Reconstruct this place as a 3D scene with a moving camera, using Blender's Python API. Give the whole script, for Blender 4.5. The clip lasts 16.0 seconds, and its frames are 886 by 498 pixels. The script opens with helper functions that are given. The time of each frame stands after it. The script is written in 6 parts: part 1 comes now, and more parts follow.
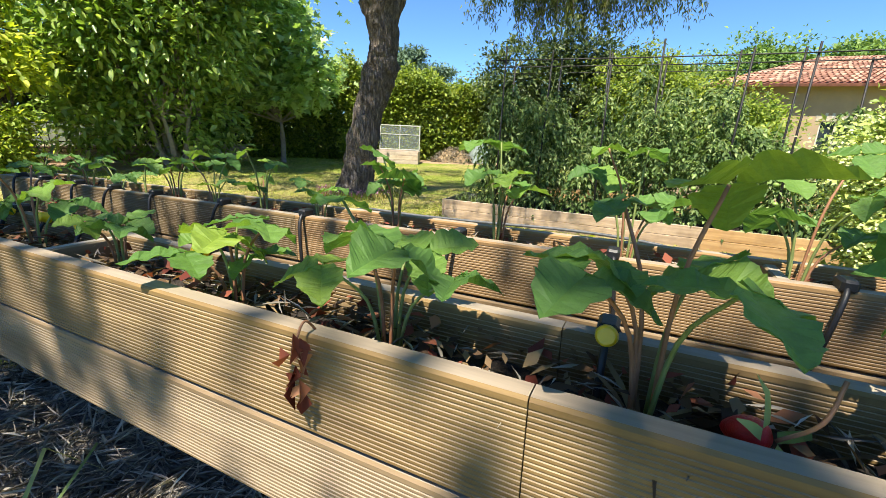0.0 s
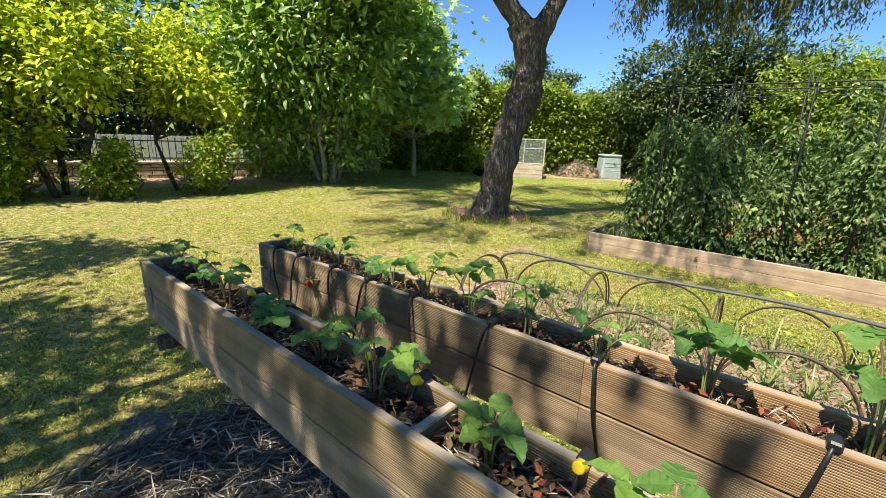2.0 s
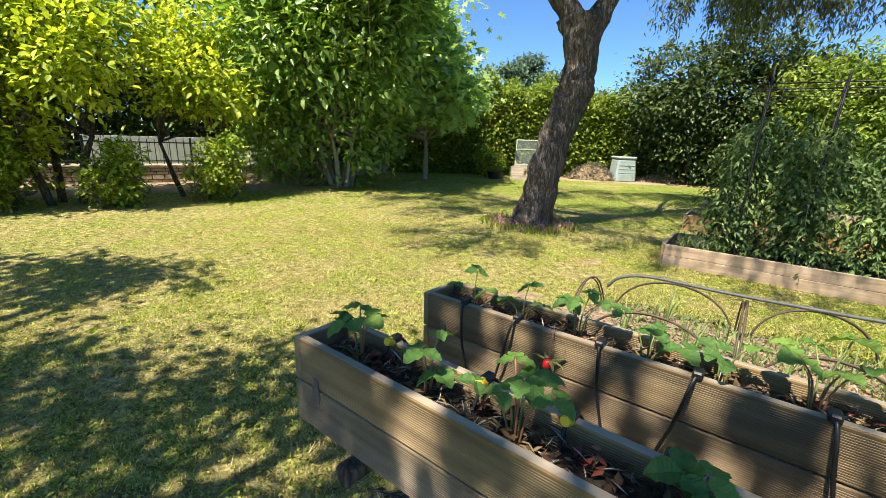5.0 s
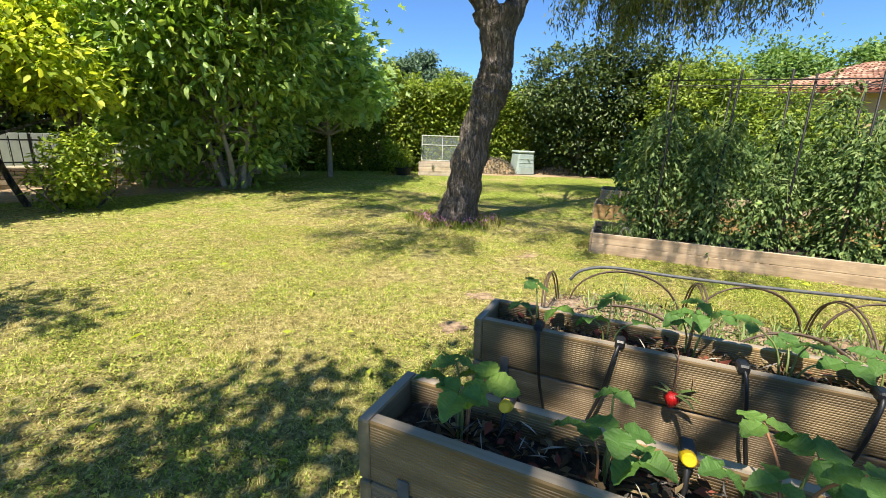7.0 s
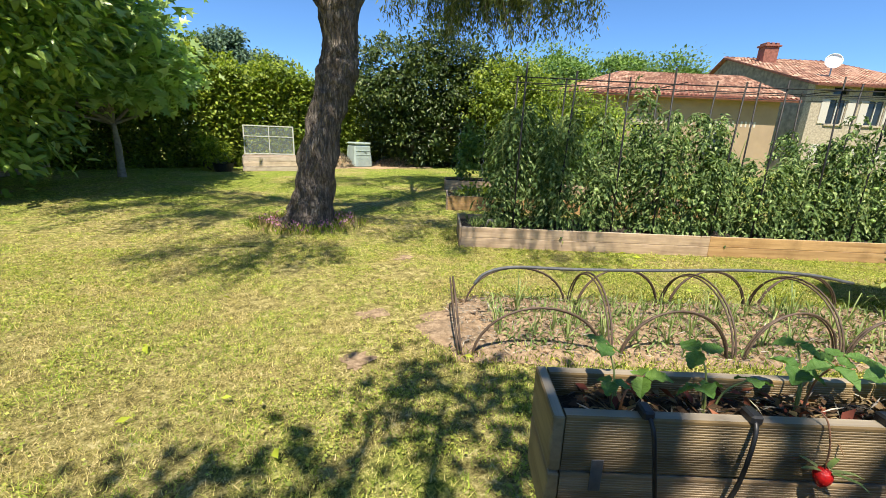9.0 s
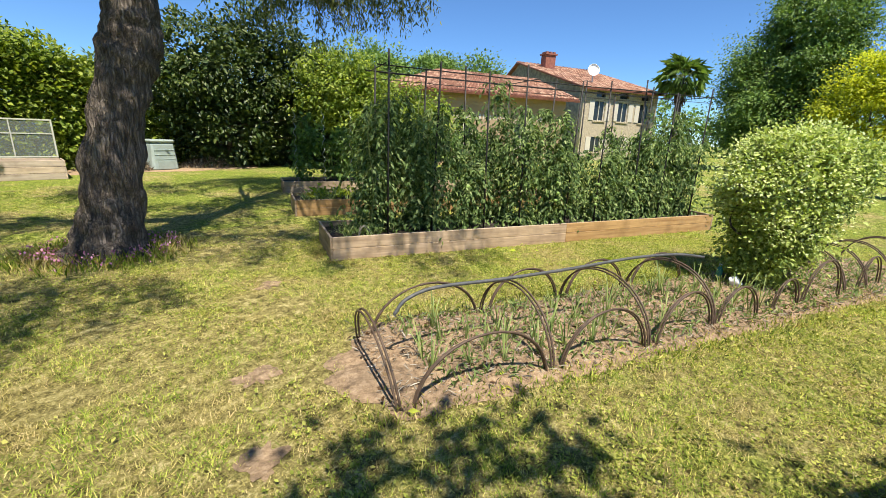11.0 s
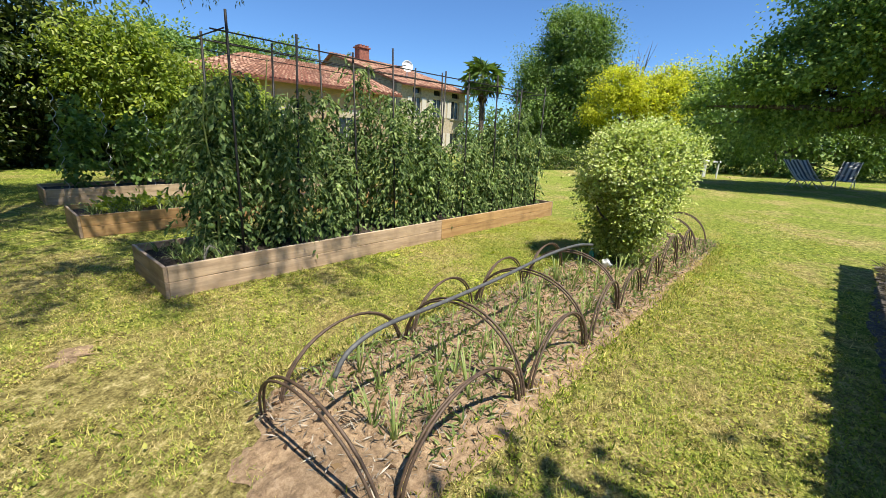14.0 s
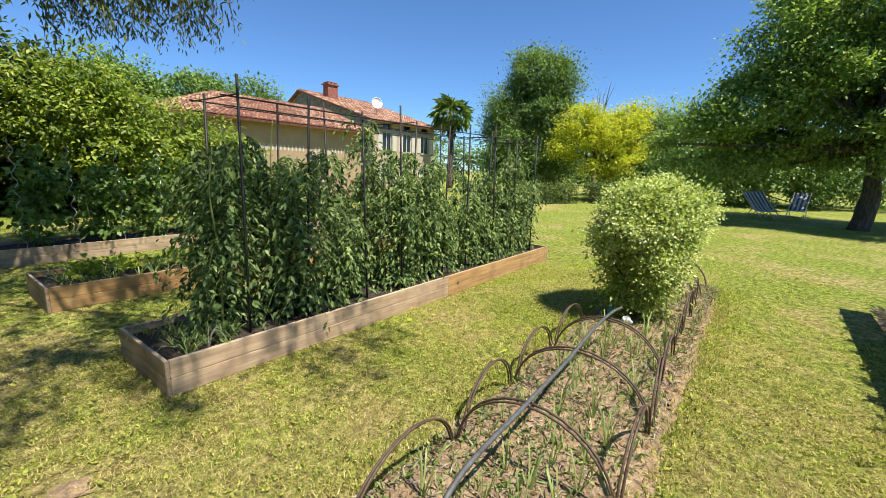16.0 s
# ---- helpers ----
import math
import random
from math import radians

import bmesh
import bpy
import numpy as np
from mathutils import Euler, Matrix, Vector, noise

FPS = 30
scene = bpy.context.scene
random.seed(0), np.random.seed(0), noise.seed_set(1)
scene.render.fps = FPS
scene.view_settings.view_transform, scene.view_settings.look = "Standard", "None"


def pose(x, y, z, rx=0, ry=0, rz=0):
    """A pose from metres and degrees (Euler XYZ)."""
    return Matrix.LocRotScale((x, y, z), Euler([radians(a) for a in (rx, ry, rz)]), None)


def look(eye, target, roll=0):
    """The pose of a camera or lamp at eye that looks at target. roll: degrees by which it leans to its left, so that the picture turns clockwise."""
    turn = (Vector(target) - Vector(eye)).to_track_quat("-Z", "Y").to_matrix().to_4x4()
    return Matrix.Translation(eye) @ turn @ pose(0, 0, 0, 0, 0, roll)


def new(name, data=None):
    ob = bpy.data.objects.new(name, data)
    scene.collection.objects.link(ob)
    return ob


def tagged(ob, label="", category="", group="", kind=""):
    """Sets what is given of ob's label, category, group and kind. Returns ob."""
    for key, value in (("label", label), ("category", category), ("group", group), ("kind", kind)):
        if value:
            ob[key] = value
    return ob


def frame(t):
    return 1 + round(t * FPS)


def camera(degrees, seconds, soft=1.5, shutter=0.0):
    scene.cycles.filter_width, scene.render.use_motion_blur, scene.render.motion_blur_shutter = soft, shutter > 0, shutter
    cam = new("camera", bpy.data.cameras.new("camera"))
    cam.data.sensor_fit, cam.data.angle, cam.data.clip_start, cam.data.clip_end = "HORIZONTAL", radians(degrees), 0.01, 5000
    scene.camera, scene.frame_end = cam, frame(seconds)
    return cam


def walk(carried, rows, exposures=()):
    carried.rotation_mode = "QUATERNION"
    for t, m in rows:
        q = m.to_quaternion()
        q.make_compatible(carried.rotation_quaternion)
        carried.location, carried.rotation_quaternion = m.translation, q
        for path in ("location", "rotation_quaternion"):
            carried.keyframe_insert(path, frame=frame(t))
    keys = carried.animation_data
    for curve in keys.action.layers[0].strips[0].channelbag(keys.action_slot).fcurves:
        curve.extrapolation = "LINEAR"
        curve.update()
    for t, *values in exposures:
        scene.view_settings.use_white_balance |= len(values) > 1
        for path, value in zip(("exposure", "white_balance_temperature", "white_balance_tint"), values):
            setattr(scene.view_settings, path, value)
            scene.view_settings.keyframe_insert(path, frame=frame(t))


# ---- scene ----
cam = camera(93.5, 16.0, 0.7)
PATH = [
    (0, (-0.168, 0.196, 1.130), (-0.100, 2.317, 0.548), 2.6),
    (0.5, (-0.198, 0.169, 1.249), (-0.286, 2.291, 0.673), 2.2),
    (1, (-0.299, 0.213, 1.334), (-0.554, 2.321, 0.756), 2.5),
    (1.5, (-0.448, 0.243, 1.381), (-0.843, 2.330, 0.805), 2.4),
    (2, (-0.645, 0.279, 1.427), (-1.130, 2.346, 0.848), 2.2),
    (2.5, (-0.837, 0.342, 1.430), (-1.388, 2.393, 0.853), 2.1),
    (3, (-1.033, 0.453, 1.420), (-1.623, 2.492, 0.839), 2.2),
    (3.2, (-1.092, 0.481, 1.426), (-1.694, 2.517, 0.848), 2.0),
    (5.3, (-1.705, 0.705, 1.398), (-2.081, 2.797, 0.829), 1.9),
    (5.5, (-1.744, 0.734, 1.374), (-2.087, 2.831, 0.807), 1.6),
    (6, (-1.887, 0.864, 1.361), (-2.108, 2.977, 0.791), 1.9),
    (6.5, (-1.997, 0.909, 1.342), (-2.076, 3.033, 0.774), 2.0),
    (7, (-2.102, 0.954, 1.354), (-2.006, 3.077, 0.785), 2.1),
    (7.5, (-2.218, 1.037, 1.361), (-1.927, 3.142, 0.788), 2.1),
    (8, (-2.310, 1.165, 1.359), (-1.823, 3.230, 0.778), 2.1),
    (8.5, (-2.384, 1.343, 1.379), (-1.681, 3.344, 0.795), 2.3),
    (9, (-2.437, 1.486, 1.372), (-1.511, 3.395, 0.789), 2.4),
    (9.5, (-2.505, 1.665, 1.381), (-1.365, 3.454, 0.795), 2.5),
    (9.7, (-2.532, 1.736, 1.390), (-1.309, 3.468, 0.805), 2.6),
    (11.8, (-2.504, 2.561, 1.335), (-0.721, 3.716, 0.762), 1.9),
    (12, (-2.502, 2.620, 1.331), (-0.679, 3.709, 0.758), 2.0),
    (12.5, (-2.481, 2.739, 1.297), (-0.571, 3.671, 0.725), 2.1),
    (13, (-2.407, 2.855, 1.278), (-0.438, 3.653, 0.707), 2.1),
    (13.5, (-2.349, 2.973, 1.299), (-0.339, 3.662, 0.729), 2.2),
    (14, (-2.325, 3.105, 1.311), (-0.285, 3.702, 0.745), 2.4),
    (14.5, (-2.291, 3.258, 1.339), (-0.229, 3.774, 0.775), 2.4),
    (15, (-2.297, 3.423, 1.426), (-0.215, 3.880, 0.881), 2.2),
    (15.5, (-2.280, 3.550, 1.492), (-0.179, 3.980, 0.998), 2.0),
    (16, (-2.171, 3.682, 1.581), (-0.056, 4.126, 1.170), 1.7),
]
walk(cam, [(t, look(eye, target, roll)) for t, eye, target, roll in PATH], [(0, 1.22), (0.5, 1.08), (1.5, 0.95), (3, 1.05), (6.5, 1.08), (8, 0.98), (9, 0.90), (12, 0.72), (16, 0.74)])

# world and sun
SUN_EL, SHADOW = 62.0, 60.0          # elevation; compass of the shadows from the x axis, degrees
world = bpy.data.worlds.new("world")
scene.world = world
world.use_nodes = True
wn = world.node_tree.nodes
sky = wn.new("ShaderNodeTexSky")
sky.sky_type, sky.sun_disc = "NISHITA", False
sky.sun_elevation = radians(SUN_EL)
sky.sun_rotation = radians(90 - (SHADOW + 180))
sky.altitude, sky.air_density, sky.dust_density, sky.ozone_density = 1200, 1.0, 0.0, 7.0
tint = wn.new("ShaderNodeMix")
tint.data_type, tint.blend_type = "RGBA", "MULTIPLY"
tint.inputs[0].default_value, tint.inputs[7].default_value = 1.0, (0.78, 0.98, 1.13, 1)
world.node_tree.links.new(sky.outputs[0], tint.inputs[6])
world.node_tree.links.new(tint.outputs[2], wn["Background"].inputs[0])
wn["Background"].inputs[1].default_value = 0.09
sun_dir = Vector((-math.cos(radians(SUN_EL)) * math.cos(radians(SHADOW)), -math.cos(radians(SUN_EL)) * math.sin(radians(SHADOW)), math.sin(radians(SUN_EL))))
sun = new("sun", bpy.data.lights.new("sun", "SUN"))
sun.data.energy, sun.data.angle, sun.data.color = 5.0, radians(0.53), (1.0, 0.92, 0.77)
sun.matrix_world = look(sun_dir * 60, (0, 0, 0))

# ---- materials ----
def material(name, rough=0.8, metal=0.0):
    m = bpy.data.materials.new(name)
    m.use_nodes = True
    b = m.node_tree.nodes["Principled BSDF"]
    b.inputs["Roughness"].default_value, b.inputs["Metallic"].default_value = rough, metal
    return m, m.node_tree, b


def node(nt, kind, **inputs):
    n = nt.nodes.new(kind)
    for key, value in inputs.items():
        n.inputs[key.replace("_", " ")].default_value = value
    return n


def coords(nt, scale=(1, 1, 1), which="Object"):
    c, m = nt.nodes.new("ShaderNodeTexCoord"), nt.nodes.new("ShaderNodeMapping")
    m.inputs["Scale"].default_value = scale
    nt.links.new(c.outputs[which], m.inputs[0])
    return m.outputs[0]


def ramp(nt, value, stops):
    r = nt.nodes.new("ShaderNodeValToRGB")
    while len(r.color_ramp.elements) < len(stops):
        r.color_ramp.elements.new(0.5)
    for e, (p, c) in zip(r.color_ramp.elements, stops):
        e.position, e.color = p, (*c, 1)
    nt.links.new(value, r.inputs[0])
    return r.outputs[0]


def blend(nt, fac, a, b, how="MIX"):
    m = nt.nodes.new("ShaderNodeMix")
    m.data_type, m.blend_type = "RGBA", how
    for key, v in ((0, fac), (6, a), (7, b)):
        if hasattr(v, "is_linked"):
            nt.links.new(v, m.inputs[key])
        else:
            m.inputs[key].default_value = v if key == 0 else (*v, 1)
    return m.outputs[2]


def noise_out(nt, vec, scale, detail=4.0, rough=0.6):
    n = node(nt, "ShaderNodeTexNoise", Scale=scale, Detail=detail, Roughness=rough)
    nt.links.new(vec, n.inputs["Vector"])
    return n.outputs[0]


def bump(nt, bsdf, height, strength=0.4, distance=0.01, prior=None):
    b = node(nt, "ShaderNodeBump", Strength=strength, Distance=distance)
    nt.links.new(height, b.inputs["Height"])
    if prior:
        nt.links.new(prior, b.inputs["Normal"])
    nt.links.new(b.outputs[0], bsdf.inputs["Normal"])
    return b.outputs[0]


def leaf_material(name, stops, rough=0.5, through_light=0.35, spec=0.4, per="island", dry=None):
    m, nt, b = material(name, rough)
    b.inputs["Specular IOR Level"].default_value = spec
    g = nt.nodes.new("ShaderNodeNewGeometry" if per == "island" else "ShaderNodeObjectInfo")
    col = ramp(nt, g.outputs["Random Per Island" if per == "island" else "Random"], stops)
    wide = noise_out(nt, coords(nt), 0.9, 3)
    col = blend(nt, 0.55, col, ramp(nt, wide, [(0.3, (0.35, 0.35, 0.35)), (0.7, (0.62, 0.62, 0.55))]), "OVERLAY")
    if dry:
        spots = ramp(nt, noise_out(nt, coords(nt), 1.7, 5, 0.65), [(0.47, (0, 0, 0)), (0.58, (0.85, 0.85, 0.85))])
        straw = ramp(nt, g.outputs["Random Per Island"], dry)
        mix = nt.nodes.new("ShaderNodeMix")
        mix.data_type = "RGBA"
        nt.links.new(spots, mix.inputs[0])
        nt.links.new(col, mix.inputs[6])
        nt.links.new(straw, mix.inputs[7])
        col = mix.outputs[2]
    nt.links.new(col, b.inputs["Base Color"])
    if per == "object":
        vein = noise_out(nt, coords(nt), 110.0, 5, 0.7)
        col = blend(nt, 0.6, col, ramp(nt, vein, [(0.3, (0.33, 0.36, 0.3)), (0.7, (0.64, 0.62, 0.6))]), "OVERLAY")
        nt.links.new(col, b.inputs["Base Color"])
        bump(nt, b, vein, 0.5, 0.004)
    t = nt.nodes.new("ShaderNodeBsdfTranslucent")
    nt.links.new(blend(nt, 1.0, col, (1.25, 1.25, 0.6), "MULTIPLY"), t.inputs[0])
    mix = nt.nodes.new("ShaderNodeMixShader")
    mix.inputs[0].default_value = through_light
    nt.links.new(b.outputs[0], mix.inputs[1])
    nt.links.new(t.outputs[0], mix.inputs[2])
    nt.links.new(mix.outputs[0], nt.nodes["Material Output"].inputs[0])
    return m


def plain(name, colour, rough=0.6, metal=0.0, vary=0.25, scale=18.0, relief=0.15):
    m, nt, b = material(name, rough, metal)
    v = coords(nt)
    f = noise_out(nt, v, scale, 5)
    dark = tuple(c * (1 - vary) for c in colour)
    lite = tuple(min(1, c * (1 + vary)) for c in colour)
    nt.links.new(ramp(nt, f, [(0.3, dark), (0.7, lite)]), b.inputs["Base Color"])
    bump(nt, b, noise_out(nt, v, scale * 6, 4), relief, 0.003)
    return m


def wood(name, dark, lite, along=0, rough=0.75):
    """Sawn boards whose grain runs along the given local axis."""
    m, nt, b = material(name, rough)
    sc = [14.0, 14.0, 14.0]
    sc[along] = 0.9
    v = coords(nt, tuple(sc))
    info = nt.nodes.new("ShaderNodeObjectInfo")
    add = nt.nodes.new("ShaderNodeVectorMath")
    mul = nt.nodes.new("ShaderNodeVectorMath")
    mul.operation = "SCALE"
    mul.inputs[0].default_value = (37.0, 17.0, 29.0)
    nt.links.new(info.outputs["Random"], mul.inputs["Scale"])
    nt.links.new(v, add.inputs[0])
    nt.links.new(mul.outputs[0], add.inputs[1])
    grain = noise_out(nt, add.outputs[0], 1.6, 6, 0.65)
    col = ramp(nt, grain, [(0.28, dark), (0.5, tuple((a + c) / 2 for a, c in zip(dark, lite))), (0.72, lite)])
    stain = noise_out(nt, coords(nt, (2.2, 2.2, 2.2)), 2.0, 4)
    col = blend(nt, ramp(nt, stain, [(0.45, (0, 0, 0)), (0.75, (0.55, 0.55, 0.55))]), col, tuple(c * 0.55 for c in dark))
    grey = ramp(nt, info.outputs["Random"], [(0.0, (0.82, 0.84, 0.86)), (1.0, (1.12, 1.06, 0.96))])
    col = blend(nt, 0.8, col, grey, "MULTIPLY")
    # Up-facing sides get a paler, greyer grain, masked by their normal.
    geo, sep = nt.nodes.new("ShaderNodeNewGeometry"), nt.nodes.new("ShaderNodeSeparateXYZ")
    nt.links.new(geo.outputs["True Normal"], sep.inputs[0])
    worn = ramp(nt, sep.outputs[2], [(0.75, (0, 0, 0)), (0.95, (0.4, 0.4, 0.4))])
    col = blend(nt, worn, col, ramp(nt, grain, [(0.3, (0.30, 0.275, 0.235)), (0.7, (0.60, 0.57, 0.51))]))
    nt.links.new(col, b.inputs["Base Color"])
    first = bump(nt, b, grain, 0.25, 0.004)
    return m


def lawn_material():
    m, nt, b = material("mown_grass", 0.9)
    b.inputs["Specular IOR Level"].default_value = 0.15
    v = coords(nt)
    big, mid, tuft, fine = noise_out(nt, v, 0.5, 5, 0.62), noise_out(nt, v, 3.0, 5, 0.72), noise_out(nt, v, 13.0, 5, 0.75), noise_out(nt, v, 55.0, 6, 0.8)
    mixed = nt.nodes.new("ShaderNodeMix")
    mixed.inputs[0].default_value = 0.5
    nt.links.new(tuft, mixed.inputs[2])
    nt.links.new(fine, mixed.inputs[3])
    grain = mixed.outputs[0]
    green = ramp(nt, grain, [(0.40, (0.030, 0.045, 0.008)), (0.47, (0.12, 0.17, 0.025)), (0.535, (0.29, 0.345, 0.052)), (0.60, (0.56, 0.58, 0.14))])
    straw = ramp(nt, grain, [(0.40, (0.075, 0.060, 0.022)), (0.47, (0.25, 0.205, 0.075)), (0.535, (0.46, 0.385, 0.15)), (0.60, (0.76, 0.65, 0.35))])
    dry = nt.nodes.new("ShaderNodeMath")
    dry.operation = "MULTIPLY_ADD"
    dry.inputs[1].default_value = 0.6
    nt.links.new(mid, dry.inputs[0])
    nt.links.new(big, dry.inputs[2])
    place = nt.nodes.new("ShaderNodeMapping")
    place.inputs["Location"].default_value, place.inputs["Scale"].default_value = (0.42, -0.62, 0), (0.13, 0.13, 0.13)
    nt.links.new(nt.nodes.new("ShaderNodeTexCoord").outputs["Object"], place.inputs[0])
    worn = nt.nodes.new("ShaderNodeTexGradient")
    worn.gradient_type = "SPHERICAL"
    nt.links.new(place.outputs[0], worn.inputs[0])
    more = nt.nodes.new("ShaderNodeMath")
    more.operation = "MULTIPLY_ADD"
    more.inputs[1].default_value = 0.30
    nt.links.new(worn.outputs[1], more.inputs[0])
    nt.links.new(dry.outputs[0], more.inputs[2])
    mask = ramp(nt, more.outputs[0], [(0.78, (0.02, 0.02, 0.02)), (0.95, (0.92, 0.92, 0.92))])
    nt.links.new(blend(nt, mask, green, straw), b.inputs["Base Color"])
    bump(nt, b, grain, 1.0, 0.05)
    return m


def ground_material(name, dark, mid, lite, scale=30.0, relief=0.03):
    m, nt, b = material(name, 0.95)
    v = coords(nt)
    f = noise_out(nt, v, scale, 8, 0.75)
    col = ramp(nt, f, [(0.3, dark), (0.5, mid), (0.72, lite)])
    col = blend(nt, 0.5, col, ramp(nt, noise_out(nt, v, 2.5, 3), [(0.3, (0.3, 0.3, 0.3)), (0.7, (0.65, 0.63, 0.6))]), "OVERLAY")
    nt.links.new(col, b.inputs["Base Color"])
    bump(nt, b, f, 0.9, relief)
    return m


def bark_material():
    m, nt, b = material("bark", 0.95)
    v = coords(nt, (1, 1, 0.16))
    warp = nt.nodes.new("ShaderNodeMix")
    warp.data_type, warp.blend_type = "RGBA", "LINEAR_LIGHT"
    warp.inputs[0].default_value = 0.06
    swirl = node(nt, "ShaderNodeTexNoise", Scale=14.0, Detail=4.0)
    nt.links.new(v, swirl.inputs["Vector"])
    nt.links.new(v, warp.inputs[6])
    nt.links.new(swirl.outputs[1], warp.inputs[7])
    vor = node(nt, "ShaderNodeTexVoronoi", Scale=30.0)
    vor.feature = "DISTANCE_TO_EDGE"
    nt.links.new(warp.outputs[2], vor.inputs["Vector"])
    f = noise_out(nt, v, 18.0, 8, 0.75)
    plate = ramp(nt, vor.outputs[0], [(0.0, (0.12, 0.11, 0.10)), (0.30, (1, 1, 1))])
    col = ramp(nt, f, [(0.3, (0.05, 0.038, 0.03)), (0.5, (0.20, 0.16, 0.13)), (0.72, (0.46, 0.39, 0.33))])
    col = blend(nt, 0.6, col, plate, "MULTIPLY")
    nt.links.new(col, b.inputs["Base Color"])
    first = bump(nt, b, plate, 1.0, 0.04)
    bump(nt, b, f, 0.9, 0.03, first)
    return m


LAWN = lawn_material()
SOIL = ground_material("dark_soil", (0.012, 0.009, 0.007), (0.045, 0.033, 0.025), (0.15, 0.12, 0.09), 45.0)
DRYSOIL = ground_material("dry_soil", (0.12, 0.080, 0.048), (0.34, 0.235, 0.145), (0.60, 0.45, 0.30), 22.0)
MULCH = ground_material("straw_mulch_bed", (0.035, 0.03, 0.026), (0.13, 0.115, 0.10), (0.36, 0.33, 0.29), 40.0)
STRAW = leaf_material("straw_bits", [(0.0, (0.09, 0.08, 0.07)), (0.6, (0.30, 0.27, 0.24)), (1.0, (0.55, 0.50, 0.44))], 0.8, 0.1, 0.2)
BARK = bark_material()
PALEBARK = plain("smooth_grey_bark", (0.30, 0.265, 0.225), 0.9, 0, 0.3, 14.0, 0.4)
TWIG = plain("grey_twig", (0.16, 0.13, 0.10), 0.9, 0, 0.4, 30.0, 0.4)
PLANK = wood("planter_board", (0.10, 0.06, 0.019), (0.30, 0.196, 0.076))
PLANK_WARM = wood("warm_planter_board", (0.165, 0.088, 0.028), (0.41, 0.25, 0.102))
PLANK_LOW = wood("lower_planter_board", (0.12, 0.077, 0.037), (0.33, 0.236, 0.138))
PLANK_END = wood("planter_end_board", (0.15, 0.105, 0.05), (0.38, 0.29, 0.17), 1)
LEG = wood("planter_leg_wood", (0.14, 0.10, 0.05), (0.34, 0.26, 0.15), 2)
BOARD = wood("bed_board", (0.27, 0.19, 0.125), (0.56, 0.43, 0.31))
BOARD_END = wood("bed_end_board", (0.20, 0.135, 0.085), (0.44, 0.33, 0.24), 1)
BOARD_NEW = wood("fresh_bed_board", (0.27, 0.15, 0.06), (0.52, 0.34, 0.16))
HOSE = plain("black_hose", (0.015, 0.015, 0.016), 0.45, 0, 0.3, 40.0, 0.1)
RUST = plain("brown_hoop_pipe", (0.085, 0.055, 0.038), 0.6, 0.0, 0.5, 30.0, 0.3)
RODGREY = plain("grey_weathered_rod", (0.085, 0.088, 0.092), 0.6, 0.0, 0.4, 30.0, 0.3)
STAKE = plain("dark_stake_steel", (0.022, 0.02, 0.02), 0.55, 0.4, 0.4, 40.0, 0.2)
GALV = plain("galvanised_spiral", (0.42, 0.44, 0.46), 0.4, 0.8, 0.2, 40.0, 0.1)
YELLOW = plain("yellow_plastic", (0.85, 0.55, 0.01), 0.35, 0, 0.08, 30.0, 0.05)
RED = plain("ripe_strawberry_skin", (0.55, 0.012, 0.012), 0.3, 0, 0.3, 120.0, 0.4)
WHITE = plain("white_plastic", (0.75, 0.76, 0.78), 0.4, 0, 0.05)
STONE = plain("limestone", (0.42, 0.36, 0.27), 0.95, 0, 0.4, 9.0, 0.6)
# Gable stone darker than the limestone, its missing sun put into the colour.
DARKSTONE = plain("shaded_gable_stone", (0.23, 0.205, 0.175), 0.95, 0, 0.45, 3.0, 0.6)
RENDER = plain("ochre_render", (0.36, 0.265, 0.17), 0.95, 0, 0.12, 1.2, 0.3)
TILE = leaf_material("clay_tile", [(0.0, (0.19, 0.10, 0.075)), (0.5, (0.36, 0.19, 0.135)), (1.0, (0.52, 0.35, 0.26))], 0.9, 0.0, 0.2)
BRICK = plain("chimney_brick", (0.26, 0.10, 0.07), 0.9, 0, 0.4, 6.0, 0.4)
GLASS = plain("dark_window_glass", (0.02, 0.025, 0.03), 0.1, 0, 0.2)
SHUTTER = plain("pale_shutter_paint", (0.55, 0.52, 0.46), 0.7, 0, 0.1)
FENCE = plain("dark_fence_iron", (0.02, 0.022, 0.025), 0.5, 0.5, 0.3)
PANEL = plain("grey_fence_panel", (0.55, 0.56, 0.58), 0.8, 0, 0.15, 4.0, 0.2)
BIN = plain("pale_green_plastic", (0.33, 0.395, 0.38), 0.5, 0, 0.12, 5.0, 0.1)
PALEWOOD = wood("cold_frame_wood", (0.40, 0.31, 0.24), (0.66, 0.55, 0.45))
FRAMEPAINT = plain("pale_frame_paint", (0.46, 0.47, 0.38), 0.6, 0, 0.1)
PANE, pane_nt, pane_b = material("clear_pane", 0.05)
pane_b.inputs["Base Color"].default_value, pane_b.inputs["Alpha"].default_value = (0.55, 0.62, 0.58, 1), 0.10
HAY = ground_material("hay", (0.17, 0.11, 0.06), (0.36, 0.26, 0.15), (0.58, 0.45, 0.28), 30.0, 0.05)
DIRT = ground_material("dry_earth", (0.20, 0.13, 0.075), (0.38, 0.26, 0.16), (0.54, 0.41, 0.27), 14.0)
STRIPE = plain("striped_canvas_blue", (0.085, 0.095, 0.12), 0.9, 0, 0.1)
CANVAS = plain("white_canvas", (0.50, 0.51, 0.52), 0.9, 0, 0.08)
TOMATO = plain("green_tomato_skin", (0.22, 0.33, 0.08), 0.3, 0, 0.2, 20.0, 0.05)
